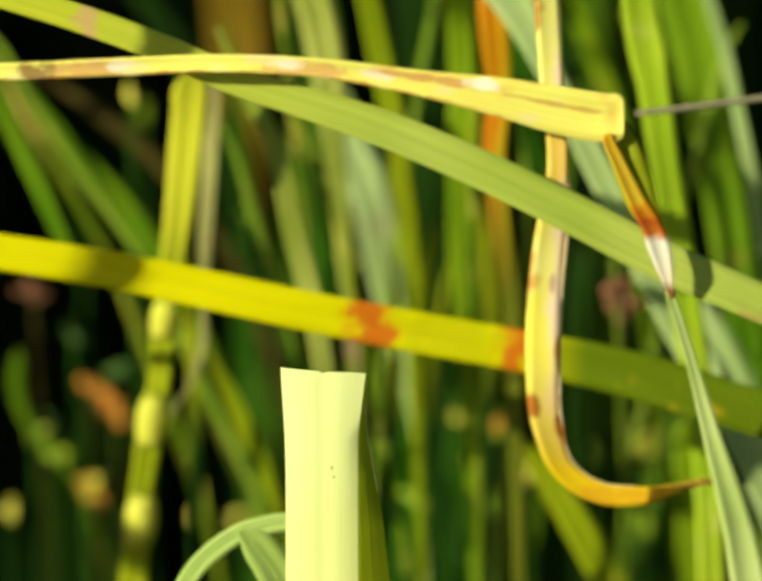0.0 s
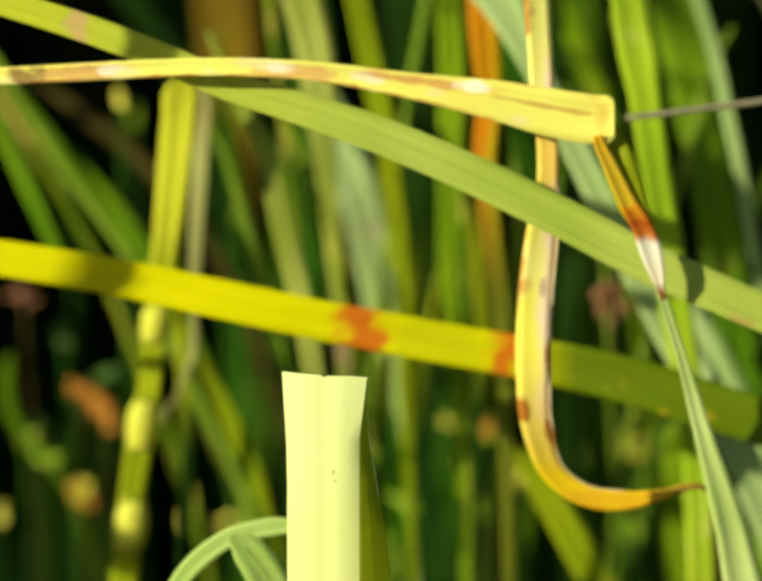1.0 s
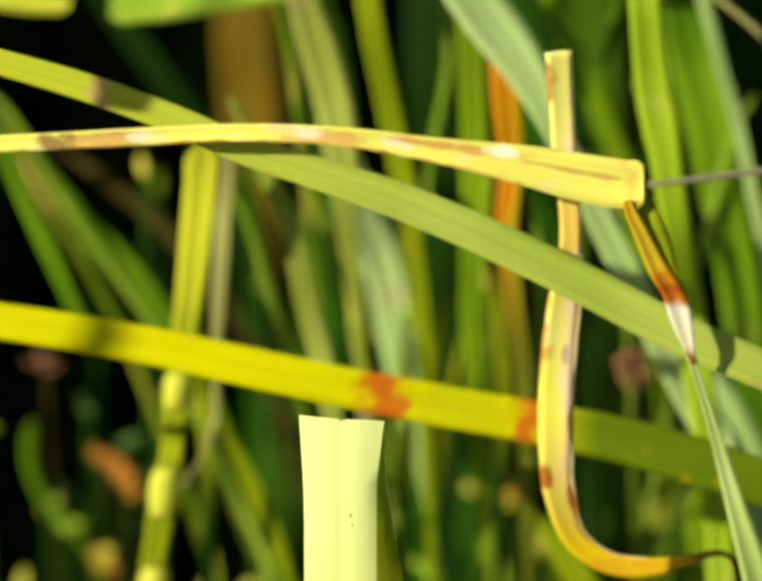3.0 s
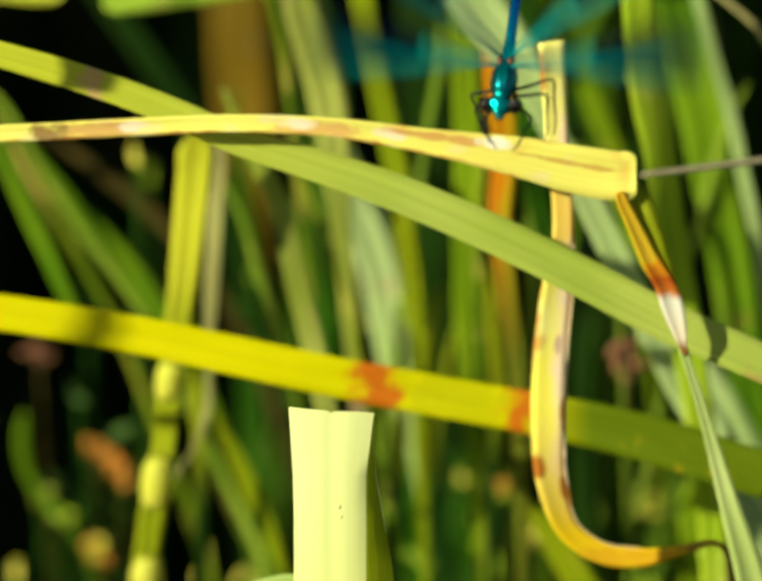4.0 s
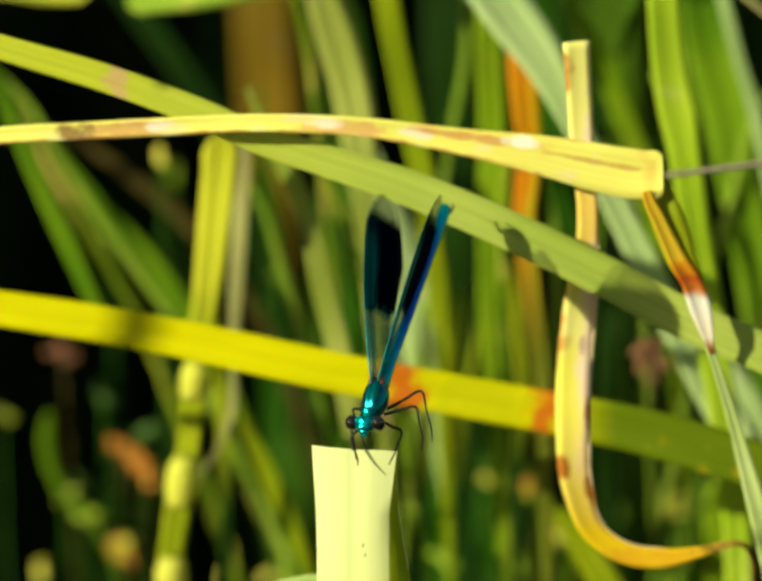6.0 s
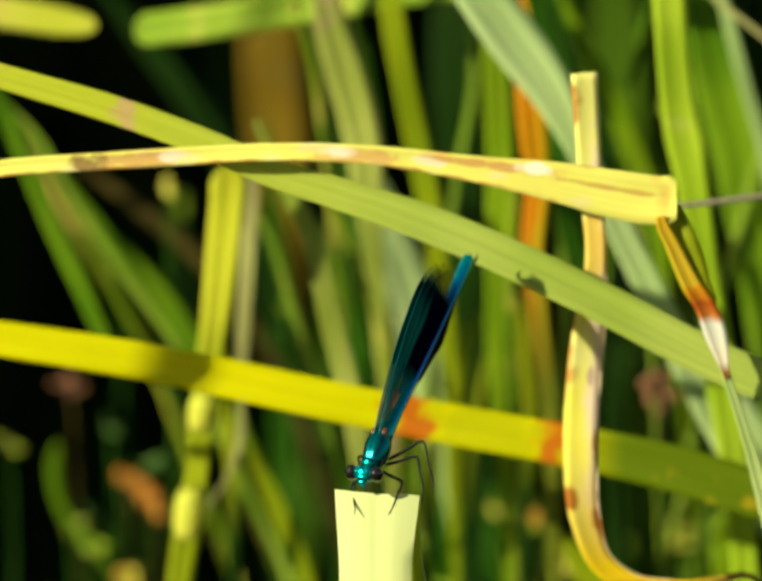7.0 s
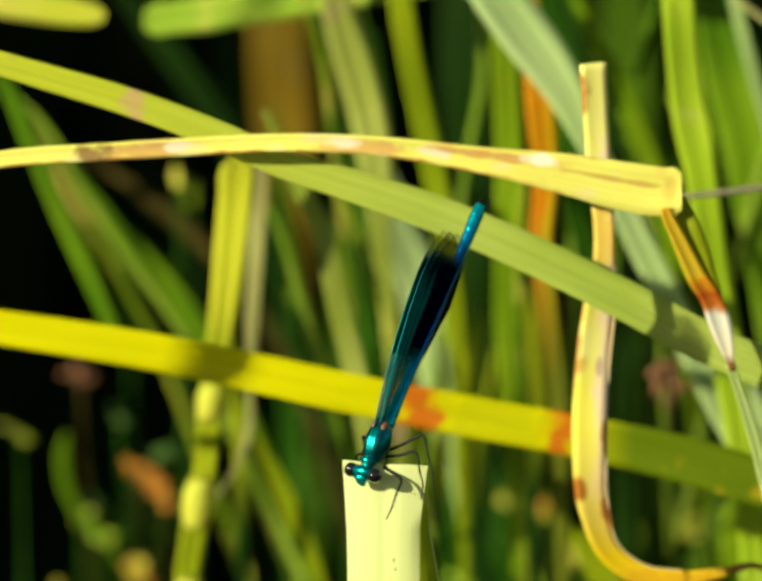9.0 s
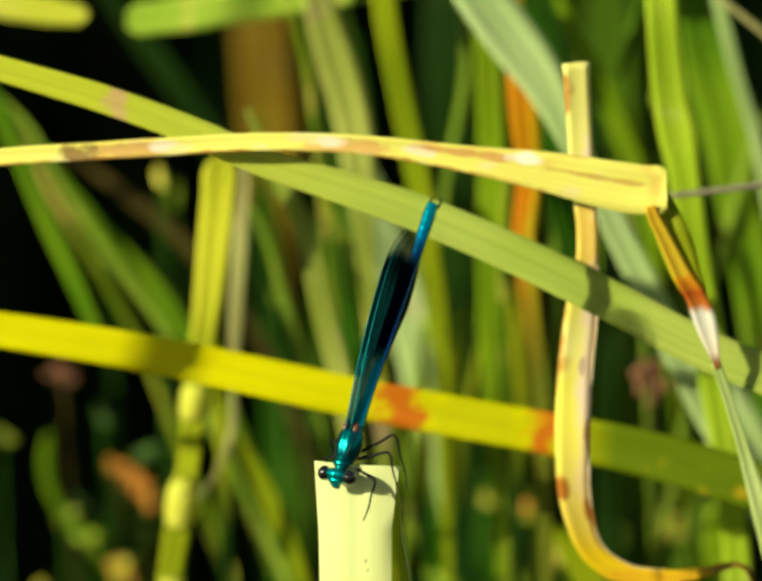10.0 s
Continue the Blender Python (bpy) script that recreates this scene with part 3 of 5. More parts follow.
blade("reed_leaf", "wide pale green reed leaf in soft light", PALE, [(0.0881, 0.156, -0.0300, 0.0051), (0.0872, 0.156, 0.2562, 0.0063), (0.0821, 0.156, 0.5693, 0.0063), (0.0694, 0.156, 0.6155, 0.0079), (0.0620, 0.156, 0.6338, 0.0075), (0.0563, 0.156, 0.6453, 0.0063), (0.0523, 0.156, 0.6527, 0.0039), (0.0498, 0.156, 0.6577, 0.0006)])
blade("reed_leaf", "orange dying reed leaf standing upright", ORANGE, [(0.0272, 0.122, -0.0300, 0.0030), (0.0268, 0.122, 0.2868, 0.0030), (0.0242, 0.122, 0.6372, 0.0023), (0.0234, 0.122, 0.6598, 0.0028), (0.0218, 0.122, 0.6718, 0.0032), (0.0206, 0.122, 0.6837, 0.0035), (0.0214, 0.122, 0.6948, 0.0040), (0.0208, 0.122, 0.7019, 0.0047), (0.0202, 0.122, 0.7082, 0.0046), (0.0197, 0.122, 0.7145, 0.0040), (0.0188, 0.122, 0.7263, 0.0006)])
blade("reed_leaf", "green upright reed blade", MIDGREEN, [(0.0192, 0.150, -0.0300, 0.0030), (0.0189, 0.150, 0.2834, 0.0030), (0.0172, 0.150, 0.6297, 0.0020), (0.0160, 0.150, 0.6511, 0.0027), (0.0152, 0.150, 0.6609, 0.0033), (0.0154, 0.150, 0.6691, 0.0038), (0.0155, 0.150, 0.6788, 0.0041), (0.0158, 0.150, 0.6910, 0.0044), (0.0154, 0.150, 0.7031, 0.0046), (0.0150, 0.150, 0.7191, 0.0044), (0.0145, 0.150, 0.7430, 0.0006)])
blade("reed_leaf", "yellow-green slender reed stalk", OLIVE, [(0.0206, 0.150, -0.0300, 0.0013), (0.0166, 0.150, 0.2834, 0.0017), (0.0086, 0.150, 0.6298, 0.0017), (0.0078, 0.150, 0.6495, 0.0024), (0.0070, 0.150, 0.6659, 0.0033), (0.0055, 0.150, 0.6753, 0.0036), (0.0042, 0.150, 0.6850, 0.0038), (0.0026, 0.150, 0.6931, 0.0039), (0.0010, 0.150, 0.7012, 0.0039), (-0.0006, 0.150, 0.7092, 0.0038), (-0.0019, 0.150, 0.7172, 0.0036), (-0.0030, 0.150, 0.7292, 0.0006)])
blade("reed_leaf", "broad tan dead reed leaf", TAN, [(-0.0184, 0.390, -0.0300, 0.0030), (-0.0190, 0.390, 0.2668, 0.0030), (-0.0224, 0.390, 0.5929, 0.0022), (-0.0230, 0.390, 0.6218, 0.0052), (-0.0237, 0.390, 0.6362, 0.0096), (-0.0245, 0.390, 0.6505, 0.0107), (-0.0252, 0.390, 0.6657, 0.0101), (-0.0262, 0.390, 0.6977, 0.0028)])
blade("reed_leaf", "mottled pale yellow reed stalk", MOTTLED, [(0.0003, 0.150, -0.0300, 0.0030), (-0.0001, 0.150, 0.2945, 0.0030), (-0.0027, 0.150, 0.6544, 0.0024), (-0.0049, 0.150, 0.6772, 0.0036), (-0.0062, 0.150, 0.6926, 0.0058), (-0.0074, 0.150, 0.6990, 0.0060), (-0.0091, 0.150, 0.7055, 0.0064), (-0.0113, 0.150, 0.7127, 0.0058), (-0.0152, 0.150, 0.7350, 0.0008)])
blade("reed_leaf", "olive reed blade with a browned centre", MOTTLED, [(-0.0020, 0.124, -0.0300, 0.0030), (-0.0024, 0.124, 0.2866, 0.0031), (-0.0050, 0.124, 0.6369, 0.0031), (-0.0073, 0.124, 0.6530, 0.0035), (-0.0092, 0.124, 0.6626, 0.0035), (-0.0116, 0.124, 0.6722, 0.0035), (-0.0139, 0.124, 0.6826, 0.0034), (-0.0165, 0.124, 0.6894, 0.0031), (-0.0192, 0.124, 0.6945, 0.0023), (-0.0234, 0.124, 0.7040, 0.0005)])
blade("reed_leaf", "pale grey-green drooping reed leaf", SILVER, [(0.0213, 0.178, -0.0300, 0.0004), (0.0173, 0.178, 0.2752, 0.0005), (0.0093, 0.178, 0.6116, 0.0005), (0.0082, 0.178, 0.6234, 0.0010), (0.0071, 0.178, 0.6310, 0.0023), (0.0057, 0.178, 0.6386, 0.0039), (0.0041, 0.178, 0.6461, 0.0055), (0.0029, 0.178, 0.6545, 0.0065), (0.0015, 0.178, 0.6620, 0.0069), (-0.0008, 0.178, 0.6686, 0.0079), (-0.0032, 0.178, 0.6748, 0.0068), (-0.0048, 0.178, 0.6802, 0.0048), (-0.0062, 0.178, 0.6868, 0.0016)])
blade("reed_leaf", "yellow-green reed stalk with pale sheaths", SHEATHED, [(-0.0489, 0.115, -0.0300, 0.0034), (-0.0449, 0.115, 0.2782, 0.0043), (-0.0369, 0.115, 0.6181, 0.0043), (-0.0358, 0.115, 0.6295, 0.0040), (-0.0343, 0.115, 0.6392, 0.0043), (-0.0329, 0.115, 0.6479, 0.0035), (-0.0318, 0.115, 0.6583, 0.0039), (-0.0310, 0.115, 0.6654, 0.0042), (-0.0302, 0.115, 0.6702, 0.0043), (-0.0293, 0.115, 0.6774, 0.0048), (-0.0285, 0.115, 0.6854, 0.0052), (-0.0277, 0.115, 0.6925, 0.0055), (-0.0274, 0.115, 0.6968, 0.0051), (-0.0272, 0.115, 0.6990, 0.0015)])
blade("reed_leaf", "pale dry reed stalk beside a sheath", DRY, [(-0.0479, 0.130, -0.0300, 0.0003), (-0.0439, 0.130, 0.2776, 0.0003), (-0.0359, 0.130, 0.6169, 0.0003), (-0.0351, 0.130, 0.6284, 0.0003), (-0.0323, 0.130, 0.6373, 0.0003), (-0.0283, 0.130, 0.6438, 0.0005), (-0.0263, 0.130, 0.6495, 0.0012), (-0.0259, 0.130, 0.6576, 0.0011), (-0.0256, 0.130, 0.6664, 0.0020), (-0.0251, 0.130, 0.6753, 0.0023), (-0.0246, 0.130, 0.6849, 0.0025), (-0.0242, 0.130, 0.6921, 0.0023), (-0.0240, 0.130, 0.6948, 0.0008)])
blade("reed_leaf", "olive green reed blade leaning over", OLIVE, [(-0.0075, 0.150, -0.0300, 0.0004), (-0.0085, 0.150, 0.2720, 0.0005), (-0.0105, 0.150, 0.6046, 0.0005), (-0.0138, 0.150, 0.6162, 0.0010), (-0.0165, 0.150, 0.6236, 0.0026), (-0.0196, 0.150, 0.6311, 0.0032), (-0.0222, 0.150, 0.6372, 0.0025), (-0.0244, 0.150, 0.6418, 0.0013), (-0.0256, 0.150, 0.6446, 0.0003)])
blade("reed_leaf", "dim green reed blade leaning over", GREEN, [(-0.0121, 0.200, -0.0300, 0.0006), (-0.0161, 0.200, 0.2817, 0.0006), (-0.0241, 0.200, 0.6260, 0.0010), (-0.0314, 0.200, 0.6413, 0.0031), (-0.0363, 0.200, 0.6498, 0.0036), (-0.0420, 0.200, 0.6578, 0.0036), (-0.0486, 0.200, 0.6654, 0.0028), (-0.0542, 0.200, 0.6725, 0.0023), (-0.0607, 0.200, 0.6818, 0.0005)])
blade("reed_leaf", "thin green reed blade drooping over", GREEN, [(-0.1065, 0.130, -0.0300, 0.0030), (-0.1035, 0.130, 0.3111, 0.0030), (-0.0865, 0.130, 0.6914, 0.0026), (-0.0785, 0.130, 0.7105, 0.0028), (-0.0699, 0.130, 0.7137, 0.0028), (-0.0646, 0.130, 0.7065, 0.0026), (-0.0608, 0.130, 0.6970, 0.0028), (-0.0563, 0.130, 0.6859, 0.0029), (-0.0509, 0.130, 0.6738, 0.0029), (-0.0479, 0.130, 0.6666, 0.0022), (-0.0456, 0.130, 0.6610, 0.0005)])
blade("reed_leaf", "dry brown narrow reed blade", BROWN, [(-0.0057, 0.221, -0.0300, 0.0030), (-0.0069, 0.221, 0.2785, 0.0030), (-0.0137, 0.221, 0.6188, 0.0020), (-0.0270, 0.221, 0.6482, 0.0021), (-0.0370, 0.221, 0.6602, 0.0023), (-0.0477, 0.221, 0.6691, 0.0021), (-0.0560, 0.221, 0.6747, 0.0005)])
# these two are coloured dark because they stand in shade
blade("reed_leaf", "green reed blade with shade in its colour", SHADE_DEEP, [(0.0081, 0.221, -0.0300, 0.0046), (0.0081, 0.221, 0.2548, 0.0058), (0.0081, 0.221, 0.5663, 0.0058), (0.0072, 0.221, 0.5970, 0.0061), (0.0081, 0.221, 0.6136, 0.0058), (0.0093, 0.221, 0.6275, 0.0036), (0.0097, 0.221, 0.6361, 0.0007)])
blade("reed_leaf", "green reed blade with shade in its colour", SHADE_DEEP, [(0.0169, 0.247, -0.0300, 0.0047), (0.0169, 0.247, 0.2512, 0.0059), (0.0169, 0.247, 0.5583, 0.0059), (0.0164, 0.247, 0.5896, 0.0059), (0.0176, 0.247, 0.6048, 0.0056), (0.0184, 0.247, 0.6171, 0.0037), (0.0193, 0.247, 0.6259, 0.0007)])
blade("reed_leaf", "green reed blade leaning over", OLIVE, [(0.0544, 0.132, -0.0300, 0.0038), (0.0534, 0.132, 0.2648, 0.0048), (0.0514, 0.132, 0.5885, 0.0048), (0.0458, 0.132, 0.5992, 0.0052), (0.0401, 0.132, 0.6095, 0.0055), (0.0351, 0.132, 0.6185, 0.0052), (0.0302, 0.132, 0.6267, 0.0041), (0.0266, 0.132, 0.6320, 0.0024), (0.0246, 0.132, 0.6348, 0.0004)])
blade("reed_leaf", "bright green reed blade", MIDGREEN, [(0.0580, 0.165, -0.0300, 0.0039), (0.0570, 0.165, 0.2664, 0.0049), (0.0550, 0.165, 0.5920, 0.0049), (0.0545, 0.165, 0.6036, 0.0050), (0.0541, 0.165, 0.6128, 0.0048), (0.0537, 0.165, 0.6212, 0.0048), (0.0534, 0.165, 0.6258, 0.0043), (0.0532, 0.165, 0.6283, 0.0016)])
blade("reed_leaf", "bent pale green reed leaf folded near its tip", FOLDED_PALE, [(-0.0269, 0.030, -0.0300, 0.0021), (-0.0279, 0.030, 0.2831, 0.0026), (-0.0299, 0.030, 0.6291, 0.0026), (-0.0277, 0.030, 0.6382, 0.0028), (-0.0248, 0.030, 0.6428, 0.0029), (-0.0215, 0.030, 0.6458, 0.0030), (-0.0193, 0.030, 0.6473, 0.0029), (-0.0153, 0.030, 0.6487, 0.0029), (-0.0111, 0.030, 0.6494, 0.0026), (-0.0061, 0.030, 0.6487, 0.0004)])
blade("reed_leaf", "bent pale green reed leaf folded near its tip", FOLDED_PALE, [(-0.0036, 0.027, -0.0300, 0.0041), (-0.0046, 0.027, 0.2822, 0.0051), (-0.0066, 0.027, 0.6270, 0.0051), (-0.0110, 0.027, 0.6376, 0.0061), (-0.0142, 0.027, 0.6440, 0.0058), (-0.0168, 0.027, 0.6473, 0.0043), (-0.0189, 0.027, 0.6489, 0.0009)])
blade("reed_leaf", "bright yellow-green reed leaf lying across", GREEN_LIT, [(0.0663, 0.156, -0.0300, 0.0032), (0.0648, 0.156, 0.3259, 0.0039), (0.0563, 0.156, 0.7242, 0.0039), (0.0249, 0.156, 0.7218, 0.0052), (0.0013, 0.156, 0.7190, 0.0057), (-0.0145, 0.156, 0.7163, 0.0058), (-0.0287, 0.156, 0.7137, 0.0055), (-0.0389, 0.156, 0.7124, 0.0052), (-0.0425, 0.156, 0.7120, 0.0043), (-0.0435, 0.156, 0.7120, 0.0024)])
blade("reed_leaf", "yellow dead reed tip", KNOT, [(-0.1110, 0.156, -0.0300, 0.0032), (-0.1095, 0.156, 0.3248, 0.0039), (-0.1010, 0.156, 0.7218, 0.0039), (-0.0775, 0.156, 0.7170, 0.0047), (-0.0618, 0.156, 0.7144, 0.0049), (-0.0531, 0.156, 0.7131, 0.0039), (-0.0508, 0.156, 0.7128, 0.0028), (-0.0498, 0.156, 0.7127, 0.0011)])
# three background blades whose shade is painted as near-black green
blade("reed_leaf", "narrow green reed blade with shade in its colour", SHADE_DEEP, [(-0.0194, 0.260, -0.0300, 0.0034), (-0.0194, 0.260, 0.2617, 0.0042), (-0.0194, 0.260, 0.5815, 0.0042), (-0.0206, 0.260, 0.6083, 0.0044), (-0.0214, 0.260, 0.6350, 0.0046), (-0.0222, 0.260, 0.6526, 0.0034), (-0.0242, 0.260, 0.6745, 0.0005)])
blade("reed_leaf", "narrow green reed blade with shade in its colour", SHADE_DEEP, [(-0.0073, 0.260, -0.0300, 0.0030), (-0.0073, 0.260, 0.2617, 0.0037), (-0.0073, 0.260, 0.5815, 0.0037), (-0.0081, 0.260, 0.6173, 0.0041), (-0.0072, 0.260, 0.6438, 0.0037), (-0.0055, 0.260, 0.6702, 0.0025), (-0.0071, 0.260, 0.6876, 0.0005)])
blade("reed_leaf", "green reed blade bending aside, shade in its colour", SHADE_DARK, [(0.0405, 0.208, -0.0300, 0.0029), (0.0395, 0.208, 0.2645, 0.0037), (0.0375, 0.208, 0.5878, 0.0037), (0.0362, 0.208, 0.6223, 0.0038), (0.0364, 0.208, 0.6395, 0.0036), (0.0382, 0.208, 0.6565, 0.0027), (0.0324, 0.208, 0.6861, 0.0033), (0.0274, 0.208, 0.6988, 0.0025), (0.0218, 0.208, 0.7120, 0.0005)])
blade("reed_leaf", "yellow-green narrow reed blade", MIDGREEN, [(0.0515, 0.175, -0.0300, 0.0005), (0.0505, 0.175, 0.2840, 0.0006), (0.0485, 0.175, 0.6312, 0.0005), (0.0442, 0.175, 0.6562, 0.0013), (0.0406, 0.175, 0.6811, 0.0035), (0.0372, 0.175, 0.6900, 0.0037), (0.0336, 0.175, 0.6974, 0.0034), (0.0290, 0.175, 0.7072, 0.0024), (0.0252, 0.175, 0.7155, 0.0005)])
blade("reed_leaf", "thin reed stem beside a stalk, coloured shaded below and sunlit above", SUN_TIPPED, [(-0.0254, 0.143, -0.0300, 0.0030), (-0.0257, 0.143, 0.2730, 0.0030), (-0.0274, 0.143, 0.6068, 0.0013), (-0.0276, 0.143, 0.6307, 0.0019), (-0.0280, 0.143, 0.6430, 0.0020), (-0.0287, 0.143, 0.6544, 0.0019), (-0.0295, 0.143, 0.6642, 0.0005)])
# three leaves added left of the view only for their shadows
blade("reed_leaf", "unseen arching green reed leaf added to cast shade", GREEN, [(-0.4504, -0.072, -0.0300, 0.0064), (-0.4304, -0.062, 0.3541, 0.0080), (-0.3604, -0.042, 0.6881, 0.0080), (-0.2704, -0.032, 0.7381, 0.0080), (-0.1904, -0.022, 0.7081, 0.0080), (-0.1781, -0.022, 0.7066, 0.0076), (-0.1658, -0.022, 0.7050, 0.0012)])
blade("reed_leaf", "unseen arching green reed leaf added to cast shade", GREEN, [(-0.4576, -0.072, -0.0300, 0.0040), (-0.4376, -0.062, 0.3433, 0.0050), (-0.3676, -0.042, 0.6666, 0.0050), (-0.2776, -0.032, 0.7166, 0.0050), (-0.1976, -0.022, 0.6866, 0.0050), (-0.1829, -0.022, 0.6858, 0.0047), (-0.1682, -0.022, 0.6850, 0.0008)])
blade("reed_leaf", "unseen arching green reed leaf added to cast shade", GREEN, [(-0.4578, -0.072, -0.0300, 0.0048), (-0.4378, -0.062, 0.3341, 0.0060), (-0.3678, -0.042, 0.6482, 0.0060), (-0.2778, -0.032, 0.6982, 0.0060), (-0.1978, -0.022, 0.6682, 0.0060), (-0.1838, -0.022, 0.6676, 0.0057), (-0.1699, -0.022, 0.6670, 0.0009)])
# five thicket blades with the shade on them put into their greens
blade("reed_leaf", "broad green reed blade in the thicket, dimmed as in shade", SHADE_DEEP, [(0.0458, 0.300, -0.0300, 0.0016), (0.0418, 0.300, 0.2804, 0.0016), (0.0340, 0.300, 0.6031, 0.0012), (0.0335, 0.300, 0.6281, 0.0040), (0.0319, 0.300, 0.6502, 0.0097), (0.0296, 0.300, 0.6682, 0.0098), (0.0269, 0.300, 0.6861, 0.0087), (0.0246, 0.300, 0.7039, 0.0026)])
blade("reed_leaf", "broad green reed blade in the thicket, dimmed as in shade", GREEN_DIM, [(0.0550, 0.330, -0.0300, 0.0016), (0.0510, 0.330, 0.2803, 0.0016), (0.0436, 0.330, 0.6130, 0.0010), (0.0430, 0.330, 0.6330, 0.0040), (0.0417, 0.330, 0.6479, 0.0086), (0.0400, 0.330, 0.6662, 0.0093), (0.0390, 0.330, 0.6826, 0.0080), (0.0371, 0.330, 0.7026, 0.0018)])
blade("reed_leaf", "green reed blade in the thicket, shade in its colour", SHADE_DARK, [(0.0236, 0.280, -0.0300, 0.0049), (0.0196, 0.280, 0.2826, 0.0061), (0.0116, 0.280, 0.6281, 0.0061), (0.0107, 0.280, 0.6504, 0.0073), (0.0095, 0.280, 0.6726, 0.0078), (0.0088, 0.280, 0.6902, 0.0069), (0.0084, 0.280, 0.7078, 0.0017)])
blade("reed_leaf", "green reed blade in the thicket, dimmed as in shade", GREEN_DIM, [(-0.0255, 0.310, -0.0300, 0.0043), (-0.0215, 0.310, 0.2784, 0.0053), (-0.0135, 0.310, 0.6187, 0.0053), (-0.0104, 0.310, 0.6388, 0.0067), (-0.0089, 0.310, 0.6569, 0.0062), (-0.0095, 0.310, 0.6732, 0.0035), (-0.0099, 0.310, 0.6822, 0.0007)])
blade("reed_leaf", "green reed blade coloured dark as in shade", SHADE_DARK, [(-0.0080, 0.247, -0.0300, 0.0030), (-0.0089, 0.247, 0.2753, 0.0034), (-0.0140, 0.247, 0.6118, 0.0034), (-0.0241, 0.247, 0.6487, 0.0042), (-0.0300, 0.247, 0.6679, 0.0047), (-0.0375, 0.247, 0.6809, 0.0045), (-0.0458, 0.247, 0.6921, 0.0037), (-0.0542, 0.247, 0.7024, 0.0007)])
blade("reed_leaf", "slender reed stem coloured shaded below and sunlit above", SUN_TIPPED, [(0.0137, 0.156, -0.0300, 0.0030), (0.0134, 0.156, 0.2732, 0.0030), (0.0117, 0.156, 0.6071, 0.0016), (0.0109, 0.156, 0.6280, 0.0019), (0.0097, 0.156, 0.6445, 0.0021), (0.0104, 0.156, 0.6577, 0.0019), (0.0116, 0.156, 0.6642, 0.0005)])
blade("reed_leaf", "slender reed stem coloured shaded below and sunlit above", SUN_TIPPED, [(0.0220, 0.169, -0.0300, 0.0030), (0.0217, 0.169, 0.2715, 0.0030), (0.0200, 0.169, 0.6034, 0.0016), (0.0203, 0.169, 0.6286, 0.0021), (0.0214, 0.169, 0.6444, 0.0022), (0.0202, 0.169, 0.6560, 0.0021), (0.0189, 0.169, 0.6643, 0.0005)])
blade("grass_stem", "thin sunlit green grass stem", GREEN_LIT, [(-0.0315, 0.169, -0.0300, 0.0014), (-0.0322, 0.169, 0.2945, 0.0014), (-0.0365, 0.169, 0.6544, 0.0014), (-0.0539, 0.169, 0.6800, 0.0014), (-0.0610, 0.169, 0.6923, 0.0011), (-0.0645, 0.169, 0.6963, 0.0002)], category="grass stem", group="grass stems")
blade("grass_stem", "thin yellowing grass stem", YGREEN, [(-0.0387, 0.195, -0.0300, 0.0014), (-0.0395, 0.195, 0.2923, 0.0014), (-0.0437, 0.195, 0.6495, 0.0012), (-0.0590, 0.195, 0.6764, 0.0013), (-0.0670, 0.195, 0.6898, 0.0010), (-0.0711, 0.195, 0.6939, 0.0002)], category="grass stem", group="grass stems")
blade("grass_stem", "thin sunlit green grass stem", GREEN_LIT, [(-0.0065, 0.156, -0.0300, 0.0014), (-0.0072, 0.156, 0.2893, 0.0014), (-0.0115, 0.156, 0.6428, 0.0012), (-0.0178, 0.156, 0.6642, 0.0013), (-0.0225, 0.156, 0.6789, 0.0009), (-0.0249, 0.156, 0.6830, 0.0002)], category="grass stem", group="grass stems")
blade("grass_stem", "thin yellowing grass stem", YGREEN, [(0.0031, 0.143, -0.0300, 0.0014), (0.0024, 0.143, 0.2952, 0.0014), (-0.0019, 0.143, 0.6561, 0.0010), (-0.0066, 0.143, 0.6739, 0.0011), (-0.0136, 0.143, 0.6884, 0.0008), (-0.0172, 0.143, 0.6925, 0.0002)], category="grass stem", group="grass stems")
# this stem and the next have shade and sunlit tips in their colour
blade("grass_stem", "thin yellowing grass stem", SUN_TIPPED, [(-0.0013, 0.156, -0.0300, 0.0014), (-0.0006, 0.156, 0.2755, 0.0014), (0.0037, 0.156, 0.6121, 0.0012), (0.0053, 0.156, 0.6362, 0.0013), (0.0045, 0.156, 0.6577, 0.0009), (0.0041, 0.156, 0.6618, 0.0002)], category="grass stem", group="grass stems")
blade("grass_stem", "thin sunlit green grass stem", SUN_TIPPED, [(0.0193, 0.169, -0.0300, 0.0014), (0.0185, 0.169, 0.2738, 0.0014), (0.0143, 0.169, 0.6084, 0.0010), (0.0114, 0.169, 0.6302, 0.0011), (0.0130, 0.169, 0.6494, 0.0008), (0.0137, 0.169, 0.6536, 0.0002)], category="grass stem", group="grass stems")
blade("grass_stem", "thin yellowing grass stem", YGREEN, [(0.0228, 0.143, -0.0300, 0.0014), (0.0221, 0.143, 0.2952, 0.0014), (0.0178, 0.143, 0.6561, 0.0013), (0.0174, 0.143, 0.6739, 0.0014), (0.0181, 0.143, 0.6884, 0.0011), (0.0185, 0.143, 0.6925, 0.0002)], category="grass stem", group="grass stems")
